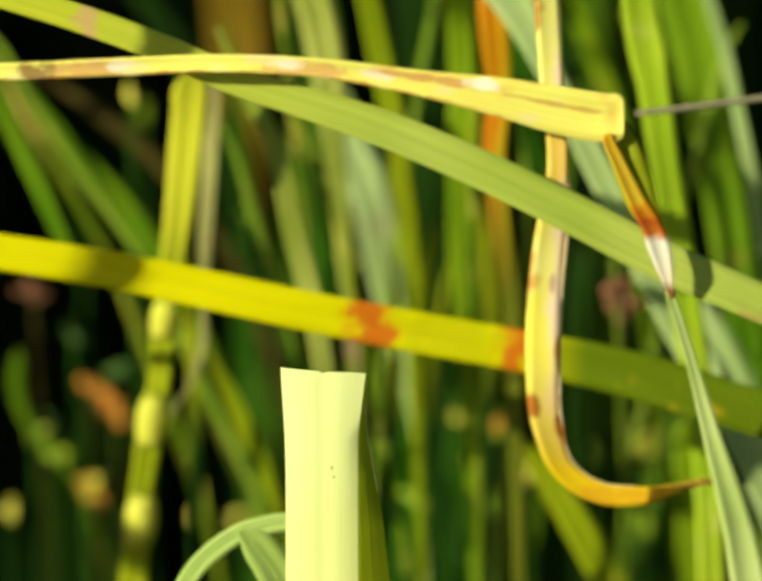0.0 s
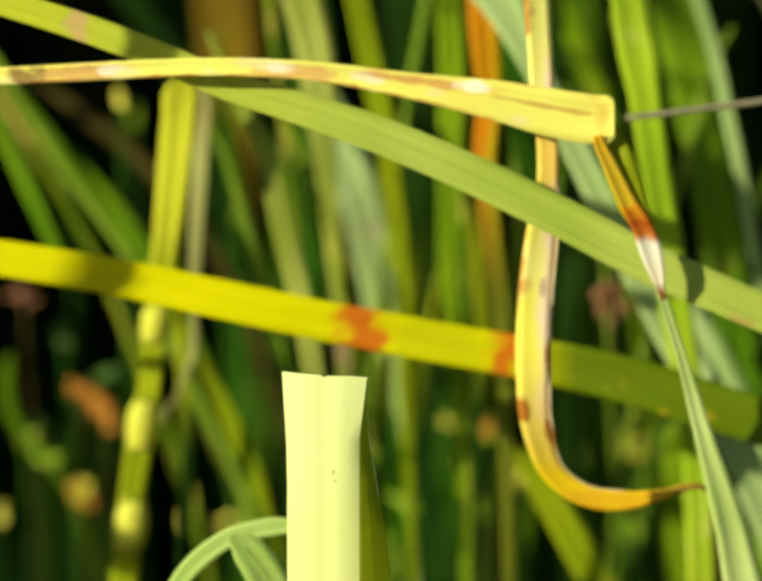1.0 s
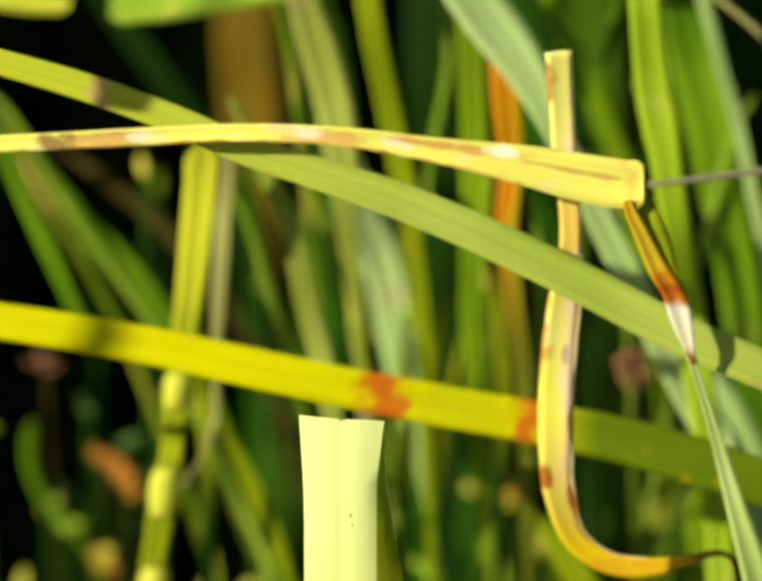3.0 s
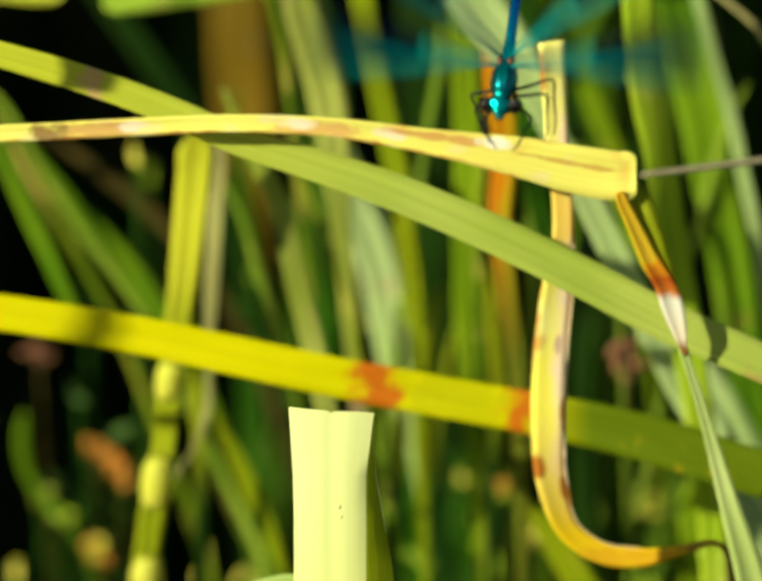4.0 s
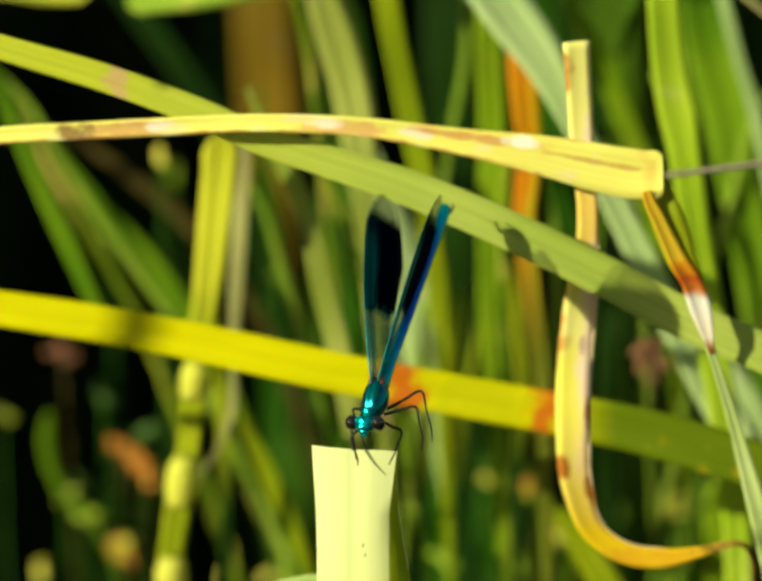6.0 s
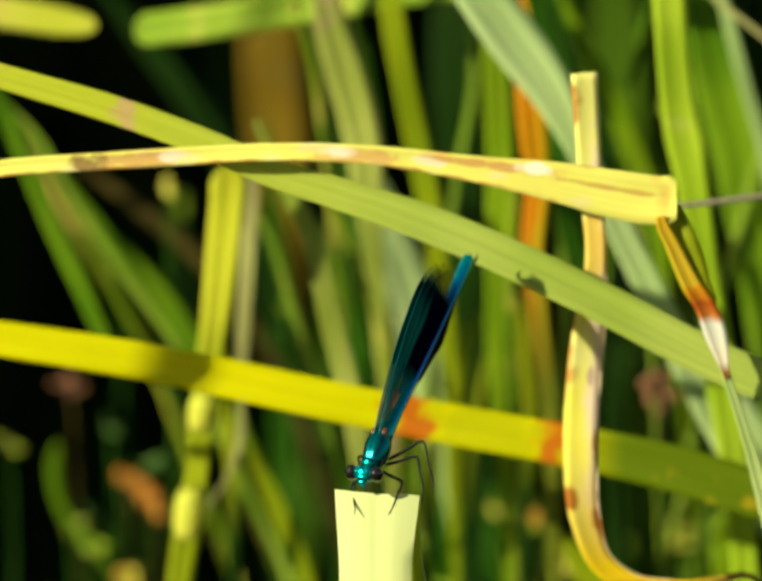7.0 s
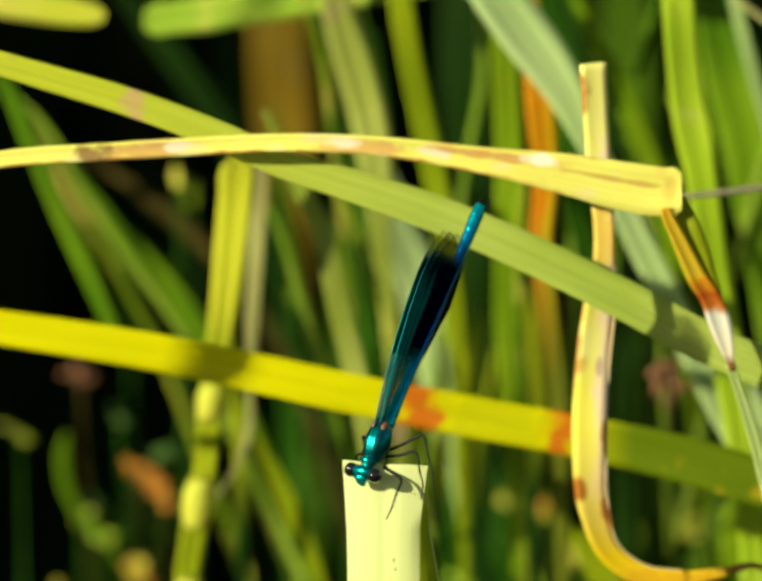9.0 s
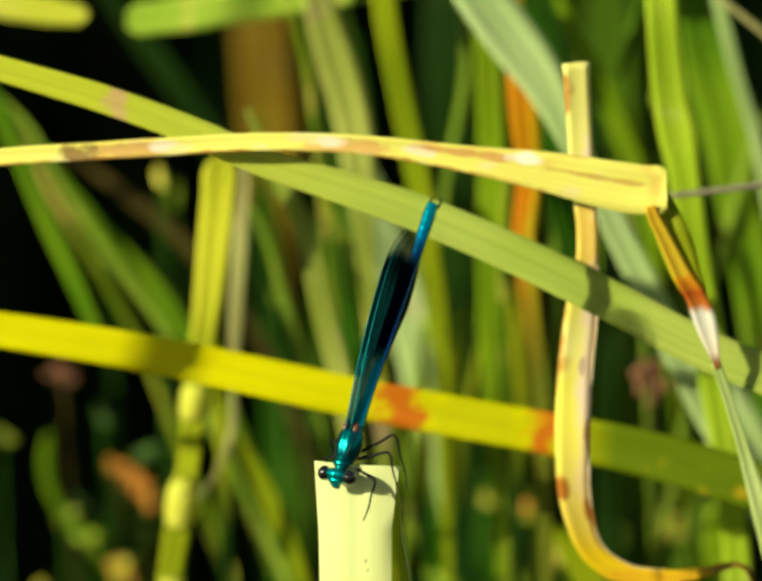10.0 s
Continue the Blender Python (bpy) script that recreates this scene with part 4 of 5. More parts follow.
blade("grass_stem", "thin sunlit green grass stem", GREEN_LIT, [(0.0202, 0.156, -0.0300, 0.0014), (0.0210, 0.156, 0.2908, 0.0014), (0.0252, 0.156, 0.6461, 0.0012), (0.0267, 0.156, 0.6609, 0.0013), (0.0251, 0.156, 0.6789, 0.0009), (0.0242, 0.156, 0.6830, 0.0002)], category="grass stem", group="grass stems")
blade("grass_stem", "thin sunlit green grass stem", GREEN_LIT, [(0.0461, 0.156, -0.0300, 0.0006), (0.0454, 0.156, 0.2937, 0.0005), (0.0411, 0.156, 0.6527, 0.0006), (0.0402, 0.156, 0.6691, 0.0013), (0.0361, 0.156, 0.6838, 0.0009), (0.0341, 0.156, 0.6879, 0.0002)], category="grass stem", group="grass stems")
# dark foot and bright tip are light put into the colour
blade("grass_stem", "thin sunlit green grass stem", SUN_TIPPED, [(0.0625, 0.156, -0.0300, 0.0014), (0.0617, 0.156, 0.2755, 0.0014), (0.0575, 0.156, 0.6121, 0.0013), (0.0557, 0.156, 0.6280, 0.0014), (0.0524, 0.156, 0.6428, 0.0011), (0.0507, 0.156, 0.6470, 0.0002)], category="grass stem", group="grass stems")
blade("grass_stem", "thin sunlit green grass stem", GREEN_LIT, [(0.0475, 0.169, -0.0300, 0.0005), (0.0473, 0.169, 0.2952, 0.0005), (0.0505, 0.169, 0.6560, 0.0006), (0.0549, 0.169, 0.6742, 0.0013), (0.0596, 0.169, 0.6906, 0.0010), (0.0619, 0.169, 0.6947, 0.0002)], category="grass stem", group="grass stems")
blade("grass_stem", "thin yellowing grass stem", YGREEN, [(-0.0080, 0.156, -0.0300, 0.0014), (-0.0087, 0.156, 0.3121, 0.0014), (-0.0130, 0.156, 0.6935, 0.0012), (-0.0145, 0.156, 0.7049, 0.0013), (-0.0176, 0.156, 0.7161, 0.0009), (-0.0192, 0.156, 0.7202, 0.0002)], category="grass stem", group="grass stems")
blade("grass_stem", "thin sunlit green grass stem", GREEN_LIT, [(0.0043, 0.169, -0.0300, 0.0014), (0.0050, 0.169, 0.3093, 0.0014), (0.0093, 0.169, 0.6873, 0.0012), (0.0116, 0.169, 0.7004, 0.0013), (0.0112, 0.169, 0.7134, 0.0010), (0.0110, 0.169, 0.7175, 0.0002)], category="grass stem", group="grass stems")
blade("grass_stem", "thin green grass stem", GREEN, [(0.0318, 0.182, -0.0300, 0.0014), (0.0325, 0.182, 0.3110, 0.0014), (0.0368, 0.182, 0.6910, 0.0010), (0.0383, 0.182, 0.7009, 0.0011), (0.0414, 0.182, 0.7124, 0.0008), (0.0430, 0.182, 0.7165, 0.0002)], category="grass stem", group="grass stems")
blade("reed_leaf", "short green reed shoot with a bent base", GREEN, [(-0.0440, 0.215, -0.0300, 0.0004), (-0.0450, 0.215, 0.2685, 0.0005), (-0.0470, 0.215, 0.5968, 0.0004), (-0.0503, 0.215, 0.6042, 0.0008), (-0.0532, 0.215, 0.6088, 0.0015), (-0.0571, 0.215, 0.6129, 0.0016), (-0.0593, 0.215, 0.6176, 0.0018), (-0.0599, 0.215, 0.6219, 0.0020), (-0.0596, 0.215, 0.6254, 0.0015), (-0.0593, 0.215, 0.6273, 0.0003)])
# two upright unseen leaves, added as shadow casters
blade("reed_leaf", "broad unseen green reed leaf added to cast shade", GREEN, [(-0.2167, 0.033, -0.0300, 0.0088), (-0.2147, 0.033, 0.3440, 0.0110), (-0.2077, 0.033, 0.6379, 0.0110), (-0.2057, 0.033, 0.6759, 0.0104), (-0.2047, 0.033, 0.6879, 0.0077), (-0.2037, 0.033, 0.6959, 0.0011)])
blade("reed_leaf", "broad unseen green reed leaf added to cast shade", GREEN, [(-0.2283, 0.012, -0.0300, 0.0088), (-0.2263, 0.012, 0.3440, 0.0110), (-0.2193, 0.012, 0.6380, 0.0110), (-0.2173, 0.012, 0.6760, 0.0104), (-0.2163, 0.012, 0.6880, 0.0077), (-0.2153, 0.012, 0.6960, 0.0011)])


def drooping_leaf(rows):
    """A tall leaf outside the picture whose tip throws a moving shadow on a leaf behind it."""
    return blade("reed_leaf", "tall green reed leaf with a drooping tip", GREEN, rows)


DROOP = drooping_leaf([(-0.44, -0.125, -0.03, 0.003), (-0.43, -0.12, 0.50, 0.003), (-0.39, -0.105, 0.86, 0.003), (-0.32, -0.085, 0.965, 0.006), (-0.24, -0.066, 0.985, 0.010), (-0.18, -0.052, 0.93, 0.010), (-0.1515, -0.045, 0.868, 0.010), (-0.1470, -0.0435, 0.815, 0.0105), (-0.146, -0.0435, 0.786, 0.0100), (-0.146, -0.0435, 0.779, 0.0070)])
LOW_DROOP = drooping_leaf([(-0.3545, -0.1612, -0.0300, 0.0060), (-0.3525, -0.1612, 0.4500, 0.0080), (-0.3485, -0.1612, 0.8010, 0.0090), (-0.3425, -0.1612, 0.8510, 0.0095), (-0.2980, -0.1287, 0.8313, 0.0095), (-0.2388, -0.0852, 0.8007, 0.0095), (-0.1869, -0.0472, 0.7731, 0.0095), (-0.1588, -0.0265, 0.7576, 0.0095), (-0.1489, -0.0200, 0.7488, 0.0100), (-0.1489, -0.0195, 0.7413, 0.0098), (-0.1499, -0.0192, 0.7363, 0.0060)])


def reed_node(x, y, z, wide, tall):
    """A leaf sheath that wraps the stalk at a joint."""
    rows = [(x - 0.12 * tall, y, z - tall, wide * 0.80), (x - 0.06 * tall, y, z - 0.5 * tall, wide * 0.95), (x, y, z, wide), (x + 0.06 * tall, y, z + 0.6 * tall, wide * 0.96), (x + 0.1 * tall, y, z + tall, wide * 0.7)]
    return tagged(mesh_object("reed_sheath", tube(rows, 12, 4), KNOT), "pale yellow leaf sheath on a reed stalk", "leaf sheath", "leaf sheaths")


reed_node(-0.0318, 0.112, 0.6594, 0.0023, 0.0028)
reed_node(-0.0339, 0.112, 0.6428, 0.0026, 0.0038)
reed_node(-0.0358, 0.112, 0.6262, 0.0026, 0.0038)


# ---- the bent reed: a stalk whose top leaf is folded over
def bent_reed():
    thing = tagged(new("bent_reed"), "bent reed with a long straw-yellow folded leaf", "reed", "reeds")
    thing.location = (0.056, 0.031, 0.0)
    base = Matrix.Translation((-0.056, -0.031, 0.0))
    stalk = [(0.0680, 0.0310, -0.0300, 0.0040), (0.0660, 0.0310, 0.3000, 0.0044), (0.0610, 0.0310, 0.5800, 0.0055), (0.0571, 0.0340, 0.6465, 0.0051), (0.0528, 0.0340, 0.6612, 0.0029), (0.0486, 0.0340, 0.6763, 0.0016), (0.0461, 0.0340, 0.6842, 0.0014)]
    neck = [(0.0464, 0.0340, 0.6830, 0.0006), (0.0458, 0.0340, 0.6858, 0.0018), (0.0451, 0.0340, 0.6885, 0.0029), (0.0444, 0.0340, 0.6910, 0.0034), (0.0433, 0.0340, 0.6940, 0.0031), (0.0413, 0.0340, 0.6974, 0.0028), (0.0399, 0.0340, 0.7004, 0.0025), (0.0382, 0.0340, 0.7041, 0.0021), (0.0370, 0.0340, 0.7066, 0.0018), (0.0366, 0.0340, 0.7080, 0.0014)]
    sheath = [(0.0442, 0.0345, 0.6925, 0.0012), (0.0434, 0.0345, 0.6945, 0.0032), (0.0419, 0.0345, 0.6974, 0.0044), (0.0409, 0.0345, 0.7004, 0.0050), (0.0396, 0.0346, 0.7041, 0.0050), (0.0385, 0.0356, 0.7070, 0.0044), (0.0380, 0.0360, 0.7090, 0.0034)]
    leaf = [(0.0391, 0.0350, 0.7103, 0.0056), (0.0385, 0.0350, 0.7103, 0.0067), (0.0364, 0.0350, 0.7103, 0.0072), (0.0300, 0.0350, 0.7113, 0.0072), (0.0227, 0.0350, 0.7130, 0.0062), (0.0084, 0.0350, 0.7156, 0.0039), (-0.0060, 0.0350, 0.7178, 0.0029), (-0.0205, 0.0350, 0.7185, 0.0027), (-0.0348, 0.0350, 0.7180, 0.0027), (-0.0470, 0.0350, 0.7174, 0.0026), (-0.0564, 0.0350, 0.7170, 0.0026), (-0.0779, 0.0350, 0.7141, 0.0021), (-0.0997, 0.0350, 0.7090, 0.0004)]
    for name, rows, mat, label in (("stalk", stalk, STALK, "pale green stalk"), ("neck", neck, NECK, "orange neck withered white and rust-red at its base"), ("sheath", sheath, SHEATH, "olive leaf sheath behind the neck"),
                                   ("folded_leaf", leaf, STRAW, "straw-yellow leaf with pinkish spots")):
        bm = ribbon(rows, keel=0.16)
        bm.transform(base)
        part(name, bm, mat, thing, label)
    return thing


BENT = bent_reed()


def curled_leaf():
    rows = [(0.0620, 0.052, -0.03, 0.0040), (0.0610, 0.052, 0.35, 0.0040), (0.0570, 0.050, 0.60, 0.0026), (0.0550, 0.046, 0.640, 0.0010), (0.0516, 0.041, 0.6525, 0.0009), (0.0465, 0.041, 0.6513, 0.0016), (0.0414, 0.041, 0.6502, 0.0028), (0.0348, 0.041, 0.6509, 0.0033), (0.0300, 0.041, 0.6543, 0.0036), (0.0274, 0.041, 0.6612, 0.0046), (0.0267, 0.041, 0.6710, 0.0052), (0.0270, 0.041, 0.6823, 0.0052), (0.0280, 0.041, 0.6927, 0.0048), (0.0287, 0.041, 0.6987, 0.0035), (0.0287, 0.041, 0.7047, 0.0032), (0.0279, 0.041, 0.7121, 0.0036), (0.0275, 0.041, 0.7195, 0.0038), (0.0269, 0.041, 0.7297, 0.0042)]
    ob = mesh_object("curled_leaf", ribbon(rows, keel=0.05), CURL)
    face, edge = Vector((0.12, -1.0, 0.25)), []
    for a, b, c in zip(rows[5:14], rows[6:14], rows[7:15]):
        side = (Vector(c[:3]) - Vector(a[:3])).cross(face).normalized()
        p = Vector(b[:3]) + side * (0.49 * b[3])
        edge.append((*p, 0.028 * b[3]))
    part("rolled_edge", tube(edge, 8, 6), ROLL, ob, "cream rolled leaf edge with rusty marks")
    return tagged(ob, "curled yellow dead reed leaf with rusty spots", "dead leaf", "reeds")


curled_leaf()


def twig():
    rows = [(0.0412, 0.070, 0.7026, 0.0004), (0.0479, 0.070, 0.7034, 0.0005), (0.0581, 0.070, 0.7047, 0.0005), (0.0752, 0.070, 0.7060, 0.0006), (0.11, 0.075, 0.66, 0.0007), (0.12, 0.08, 0.3, 0.0008), (0.12, 0.08, -0.03, 0.001)]
    return tagged(mesh_object("dry_stem", tube(rows), TWIG), "thin grey-brown dry grass stem bent over", "stem", "dry stems")



def dry_tip():
    rows = [(0.0488, 0.120, 0.7251, 0.0005), (0.0518, 0.120, 0.7226, 0.0005), (0.0558, 0.120, 0.7195, 0.0005), (0.0612, 0.120, 0.7148, 0.0005), (0.0732, 0.120, 0.6648, 0.0006), (0.0772, 0.120, 0.3000, 0.0008), (0.0772, 0.120, -0.0300, 0.0010)]
    return tagged(mesh_object("dry_stem", tube(rows), DRY), "pinkish brown dry stem tip drooping over", "stem", "dry stems")


twig()
dry_tip()


def rush_flower(x, y, z, size, stem_to, label, mat):
    thing = tagged(new("rush_flower"), label, "flower head", "rush flowers")
    thing.location = (stem_to[0], stem_to[1], 0)
    shift = Matrix.Translation((-stem_to[0], -stem_to[1], 0))
    bm = tube([(stem_to[0], stem_to[1], -0.03, 0.0006), (stem_to[0], stem_to[1], z * 0.5, 0.0005), (0.5 * (x + stem_to[0]), y + 0.02, z - 0.06, 0.0003), (x, y, z, 0.0002)])
    bm.transform(shift)
    part("stem", bm, BROWN, thing, "thin brown stem")
    rng = random.Random(int(x * 1e4) + 7)
    axis = rng.uniform(0.5, 1.2)
    for k in range(9):
        along, off = size * (k / 4.0 - 1.0) * 0.85, size * 0.62 * rng.uniform(-1, 1)
        fx, fz = along * math.sin(axis) + off * math.cos(axis), -along * math.cos(axis) + off * math.sin(axis)
        s = size * rng.uniform(0.12, 0.34)
        bm = ball(oval(x + fx, y + 0.4 * size * rng.uniform(-1, 1), z + fz, s * 0.8, s * 0.7, s * 1.7, 0, math.degrees(axis) + rng.uniform(-50, 50), 0), 8, 6, 0.4)
        bm.transform(shift)
        part("floret", bm, mat, thing)
    return thing


rush_flower(0.0419, 0.150, 0.6531, 0.0036, (0.0459, 0.180), "rusty brown rush flower head", DUN)
rush_flower(-0.0474, 0.220, 0.6195, 0.0024, (-0.0434, 0.250), "orange-brown rush flower head", FLORET)
rush_flower(-0.0432, 0.220, 0.6160, 0.0034, (-0.0398, 0.250), "orange-brown rush flower head", FLORET)
rush_flower(-0.0472, 0.220, 0.6010, 0.0024, (-0.0432, 0.250), "orange-brown rush flower head", FLORET)
rush_flower(0.0215, 0.220, 0.6126, 0.0028, (0.0255, 0.250), "pale orange rush flower head", FLORET)
rush_flower(-0.0571, 0.220, 0.6364, 0.0027, (-0.0531, 0.250), "pale brown rush flower head", DUN)


def sedge_sprig(x, y, z, size, mat):
    """A thin stem with two small drooping leaflets that catch the sun."""
    thing = tagged(new("sedge_sprig"), "small sunlit sedge sprig on a thin stem", "sedge", "sedge sprigs")
    thing.location = (x + 0.003, y + 0.02, 0)
    shift = Matrix.Translation((-x - 0.003, -y - 0.02, 0))
    rng = random.Random(int(x * 1e5) + int(z * 1e5))
    bm = tube([(x + 0.003, y + 0.02, -0.03, 0.0006), (x + 0.003, y + 0.02, 0.5 * z, 0.0005), (x, y + 0.001, z, 0.0002)], 6, 4)
    bm.transform(shift)
    part("stem", bm, SHADE_DEEP, thing)
    for k, reach in enumerate((2.6, 1.7)):
        a = rng.uniform(-1.0, 1.0) + (2.2 if k else 0.0)
        dx, dz = math.sin(a) * size, math.cos(a) * size
        rows = [(x - 0.7 * dx, y, z - 0.7 * dz, 0.2 * size), (x, y - 0.001 * k, z, 0.8 * size), (x + 0.45 * reach * dx, y - 0.001, z + 0.4 * reach * dz, 0.6 * size), (x + 0.8 * reach * dx, y, z + 0.5 * reach * dz, 0.05 * size)]
        bm = ribbon(rows, 3, 0.2, 0.0002, (rng.uniform(-40, 40), rng.uniform(-40, 40)))
        bm.transform(shift)
        part("leaflet", bm, mat, thing)
    return thing


sedge_sprig(-0.0538, 0.220, 0.6077, 0.0027, TIP_GREEN)
sedge_sprig(-0.0572, 0.220, 0.6106, 0.0020, TIP_OLIVE)
sedge_sprig(-0.0477, 0.220, 0.6013, 0.0024, TIP_YELLOW)
sedge_sprig(-0.0614, 0.220, 0.5971, 0.0020, TIP_YELLOW)
sedge_sprig(-0.0675, 0.220, 0.6256, 0.0022, TIP_OLIVE)
sedge_sprig(-0.0533, 0.220, 0.6129, 0.0018, TIP_DARK)
sedge_sprig(-0.0503, 0.220, 0.6285, 0.0020, TIP_DARK)
sedge_sprig(-0.0436, 0.220, 0.6221, 0.0020, TIP_DARK)
sedge_sprig(0.0477, 0.220, 0.6092, 0.0024, TIP_OLIVE)
sedge_sprig(0.0208, 0.220, 0.6116, 0.0026, TIP_GREEN)
sedge_sprig(0.0485, 0.220, 0.5948, 0.0026, TIP_GREEN)
sedge_sprig(0.0468, 0.200, 0.6140, 0.0025, TIP_YELLOW)
sedge_sprig(0.0185, 0.200, 0.6121, 0.0023, TIP_YELLOW)
sedge_sprig(0.0248, 0.290, 0.5950, 0.0022, TIP_GREEN)
sedge_sprig(0.0472, 0.260, 0.5832, 0.0024, TIP_GREEN)
sedge_sprig(0.0282, 0.230, 0.6010, 0.0020, TIP_YELLOW)
sedge_sprig(0.0102, 0.230, 0.6066, 0.0021, TIP_GREEN)
sedge_sprig(0.0124, 0.290, 0.5990, 0.0021, TIP_GREEN)
sedge_sprig(-0.0511, 0.290, 0.6409, 0.0022, TIP_GREEN)
sedge_sprig(-0.0397, 0.290, 0.6513, 0.0021, TIP_GREEN)
sedge_sprig(-0.0200, 0.230, 0.6473, 0.0021, TIP_GREEN)
sedge_sprig(-0.0300, 0.230, 0.5932, 0.0018, TIP_YELLOW)
sedge_sprig(-0.0233, 0.290, 0.5757, 0.0018, TIP_YELLOW)
sedge_sprig(0.0213, 0.200, 0.6038, 0.0021, TIP_GREEN)
sedge_sprig(0.0088, 0.200, 0.6048, 0.0020, TIP_GREEN)
sedge_sprig(-0.0029, 0.230, 0.6390, 0.0017, TIP_YELLOW)
sedge_sprig(0.0446, 0.200, 0.6895, 0.0020, TIP_GREEN)
sedge_sprig(0.0520, 0.260, 0.6797, 0.0022, TIP_GREEN)
sedge_sprig(-0.0396, 0.200, 0.6753, 0.0018, TIP_YELLOW)
sedge_sprig(0.0407, 0.290, 0.5884, 0.0018, TIP_GREEN)
sedge_sprig(0.0350, 0.290, 0.5793, 0.0019, TIP_YELLOW)
sedge_sprig(0.0161, 0.230, 0.6112, 0.0017, TIP_YELLOW)
sedge_sprig(0.0065, 0.260, 0.5940, 0.0017, TIP_GREEN)
sedge_sprig(0.0576, 0.200, 0.6082, 0.0020, TIP_GREEN)


# ---- the cut stem on which the insect lands
STEM_SWAY = [
    (0.0, -0.00155, -0.00087),
    (0.5, -0.00099, -0.00109),
    (1.0, 0.00007, -0.00080),
    (1.5, 0.00000, 0.00000),
    (2.0, -0.00007, 0.00167),
    (2.5, -0.00070, 0.00313),
    (2.7, -0.00056, 0.00277),
    (3.8, -0.00119, 0.00255),
    (4.0, -0.00112, 0.00240),
    (4.5, -0.00021, 0.00160),
    (5.0, 0.00064, 0.00117),
    (5.5, -0.00099, -0.00066),
    (5.7, -0.00148, -0.00189),
    (6.8, 0.00020, -0.00510),
    (7.0, 0.00083, -0.00525),
    (7.5, 0.00288, -0.00452),
    (8.0, 0.00373, -0.00335),
    (8.5, 0.00232, -0.00226),
    (9.0, 0.00070, -0.00226),
    (9.5, -0.00071, -0.00248),
    (10.0, -0.00092, -0.00248),
]


def cut_stem():
    """A keeled leaf cut square: two front facets with a crease and a flank that leans back on the right."""
    thing = tagged(new("cut_stem"), "pale yellow reed leaf stump cut square", "reed stump")
    thing.location = (-0.0045, 0.0, 0.0)
    top = 0.6815
    bm = bmesh.new()
    uv = bm.loops.layers.uv.new("uv")
    heights = [0.0, 0.0012, 0.003, 0.006, 0.010, 0.016, 0.024, 0.034, 0.05, 0.08, 0.14, 0.25, 0.4, 0.55, 0.715]
    rings = []
    tags = (0.0, 0.2, 0.42, 0.48, 0.54, 0.8, 1.0, 1.15, 1.1, 0.9, 0.5, 0.1)
    for d in heights:
        wl = 0.0062 - 0.0007 * min(1, d / 0.012) + 0.0006 * min(1.5, max(0.0, d - 0.02) / 0.2)
        wr = 0.0062 - 0.0012 * min(1, d / 0.010) + 0.0006 * min(1.5, max(0.0, d - 0.02) / 0.2)
        fl = min(0.0052, 0.0001 + 0.17 * d)
        z = top - d
        notch = 0.0004 if d == 0 else 0.0
        tilt = 0.0005 if d < 0.002 else 0.0
        shape = [(-wl, 0.0006, 0.0004), (-wl * 0.55, 0.0001, 0.0002), (-0.0006, 0.0, 0.0), (-0.0001, 0.00010, -notch), (0.0005, 0.0, -0.0001), (wr * 0.6, 0.0002, -0.0002), (wr, 0.0006, -tilt),
                 (wr + 0.6 * fl, 0.0017, -tilt - 0.0010), (wr + fl - 0.0004, 0.0026, -tilt - 0.0016), (0.6 * wr, 0.0032, -0.0014), (0.0, 0.0030, -0.0012), (-0.7 * wl, 0.0022, -0.0006)]
        rings.append(([bm.verts.new((sx, sy, z + (sz if d < 0.001 else 0.0))) for sx, sy, sz in shape], d))
    for (a, da), (b, db) in zip(rings, rings[1:]):
        for k in range(len(a)):
            j = (k + 1) % len(a)
            f = bm.faces.new((a[j], a[k], b[k], b[j]))
            f.material_index = 1 if 6 <= k <= 8 else 0
            for loop, (u, v) in zip(f.loops, ((tags[j], da), (tags[k], da), (tags[k], db), (tags[j], db))):
                loop[uv].uv = (u, v)
    bm.faces.new(rings[0][0])
    bm.faces.new(list(reversed(rings[-1][0])))
    bmesh.ops.recalc_face_normals(bm, faces=bm.faces)
    stump = part("stump", bm, [CUT, FLANK], thing)
    stump.data.set_sharp_from_angle(angle=radians(40))
    edge = [(0.0062 - 0.0012 * min(1, d / 0.010) + min(0.0052, 0.0001 + 0.17 * d) - 0.00045, 0.0025, top - d, 0.00010) for d in (0.004, 0.006, 0.010, 0.014, 0.019)]
    part("rim", tube(edge, 6, 3), CUT, thing, "pale leaf edge")
    for dx, dz, s in ((0.0012, 0.0146, 0.00018), (0.0015, 0.0160, 0.00011), (0.0011, 0.0128, 0.00013), (0.0003, 0.0118, 0.00008)):
        part("speck", ball(oval(dx, 0.0001, top - dz, s, s * 0.4, s * 2.4, 0, 14, 0), 8, 6), SPECK, thing, "brown speck")
    return thing


STUMP = cut_stem()


# ---- the damselfly: y forwards, z towards its back, origin in the thorax
MM = 0.001


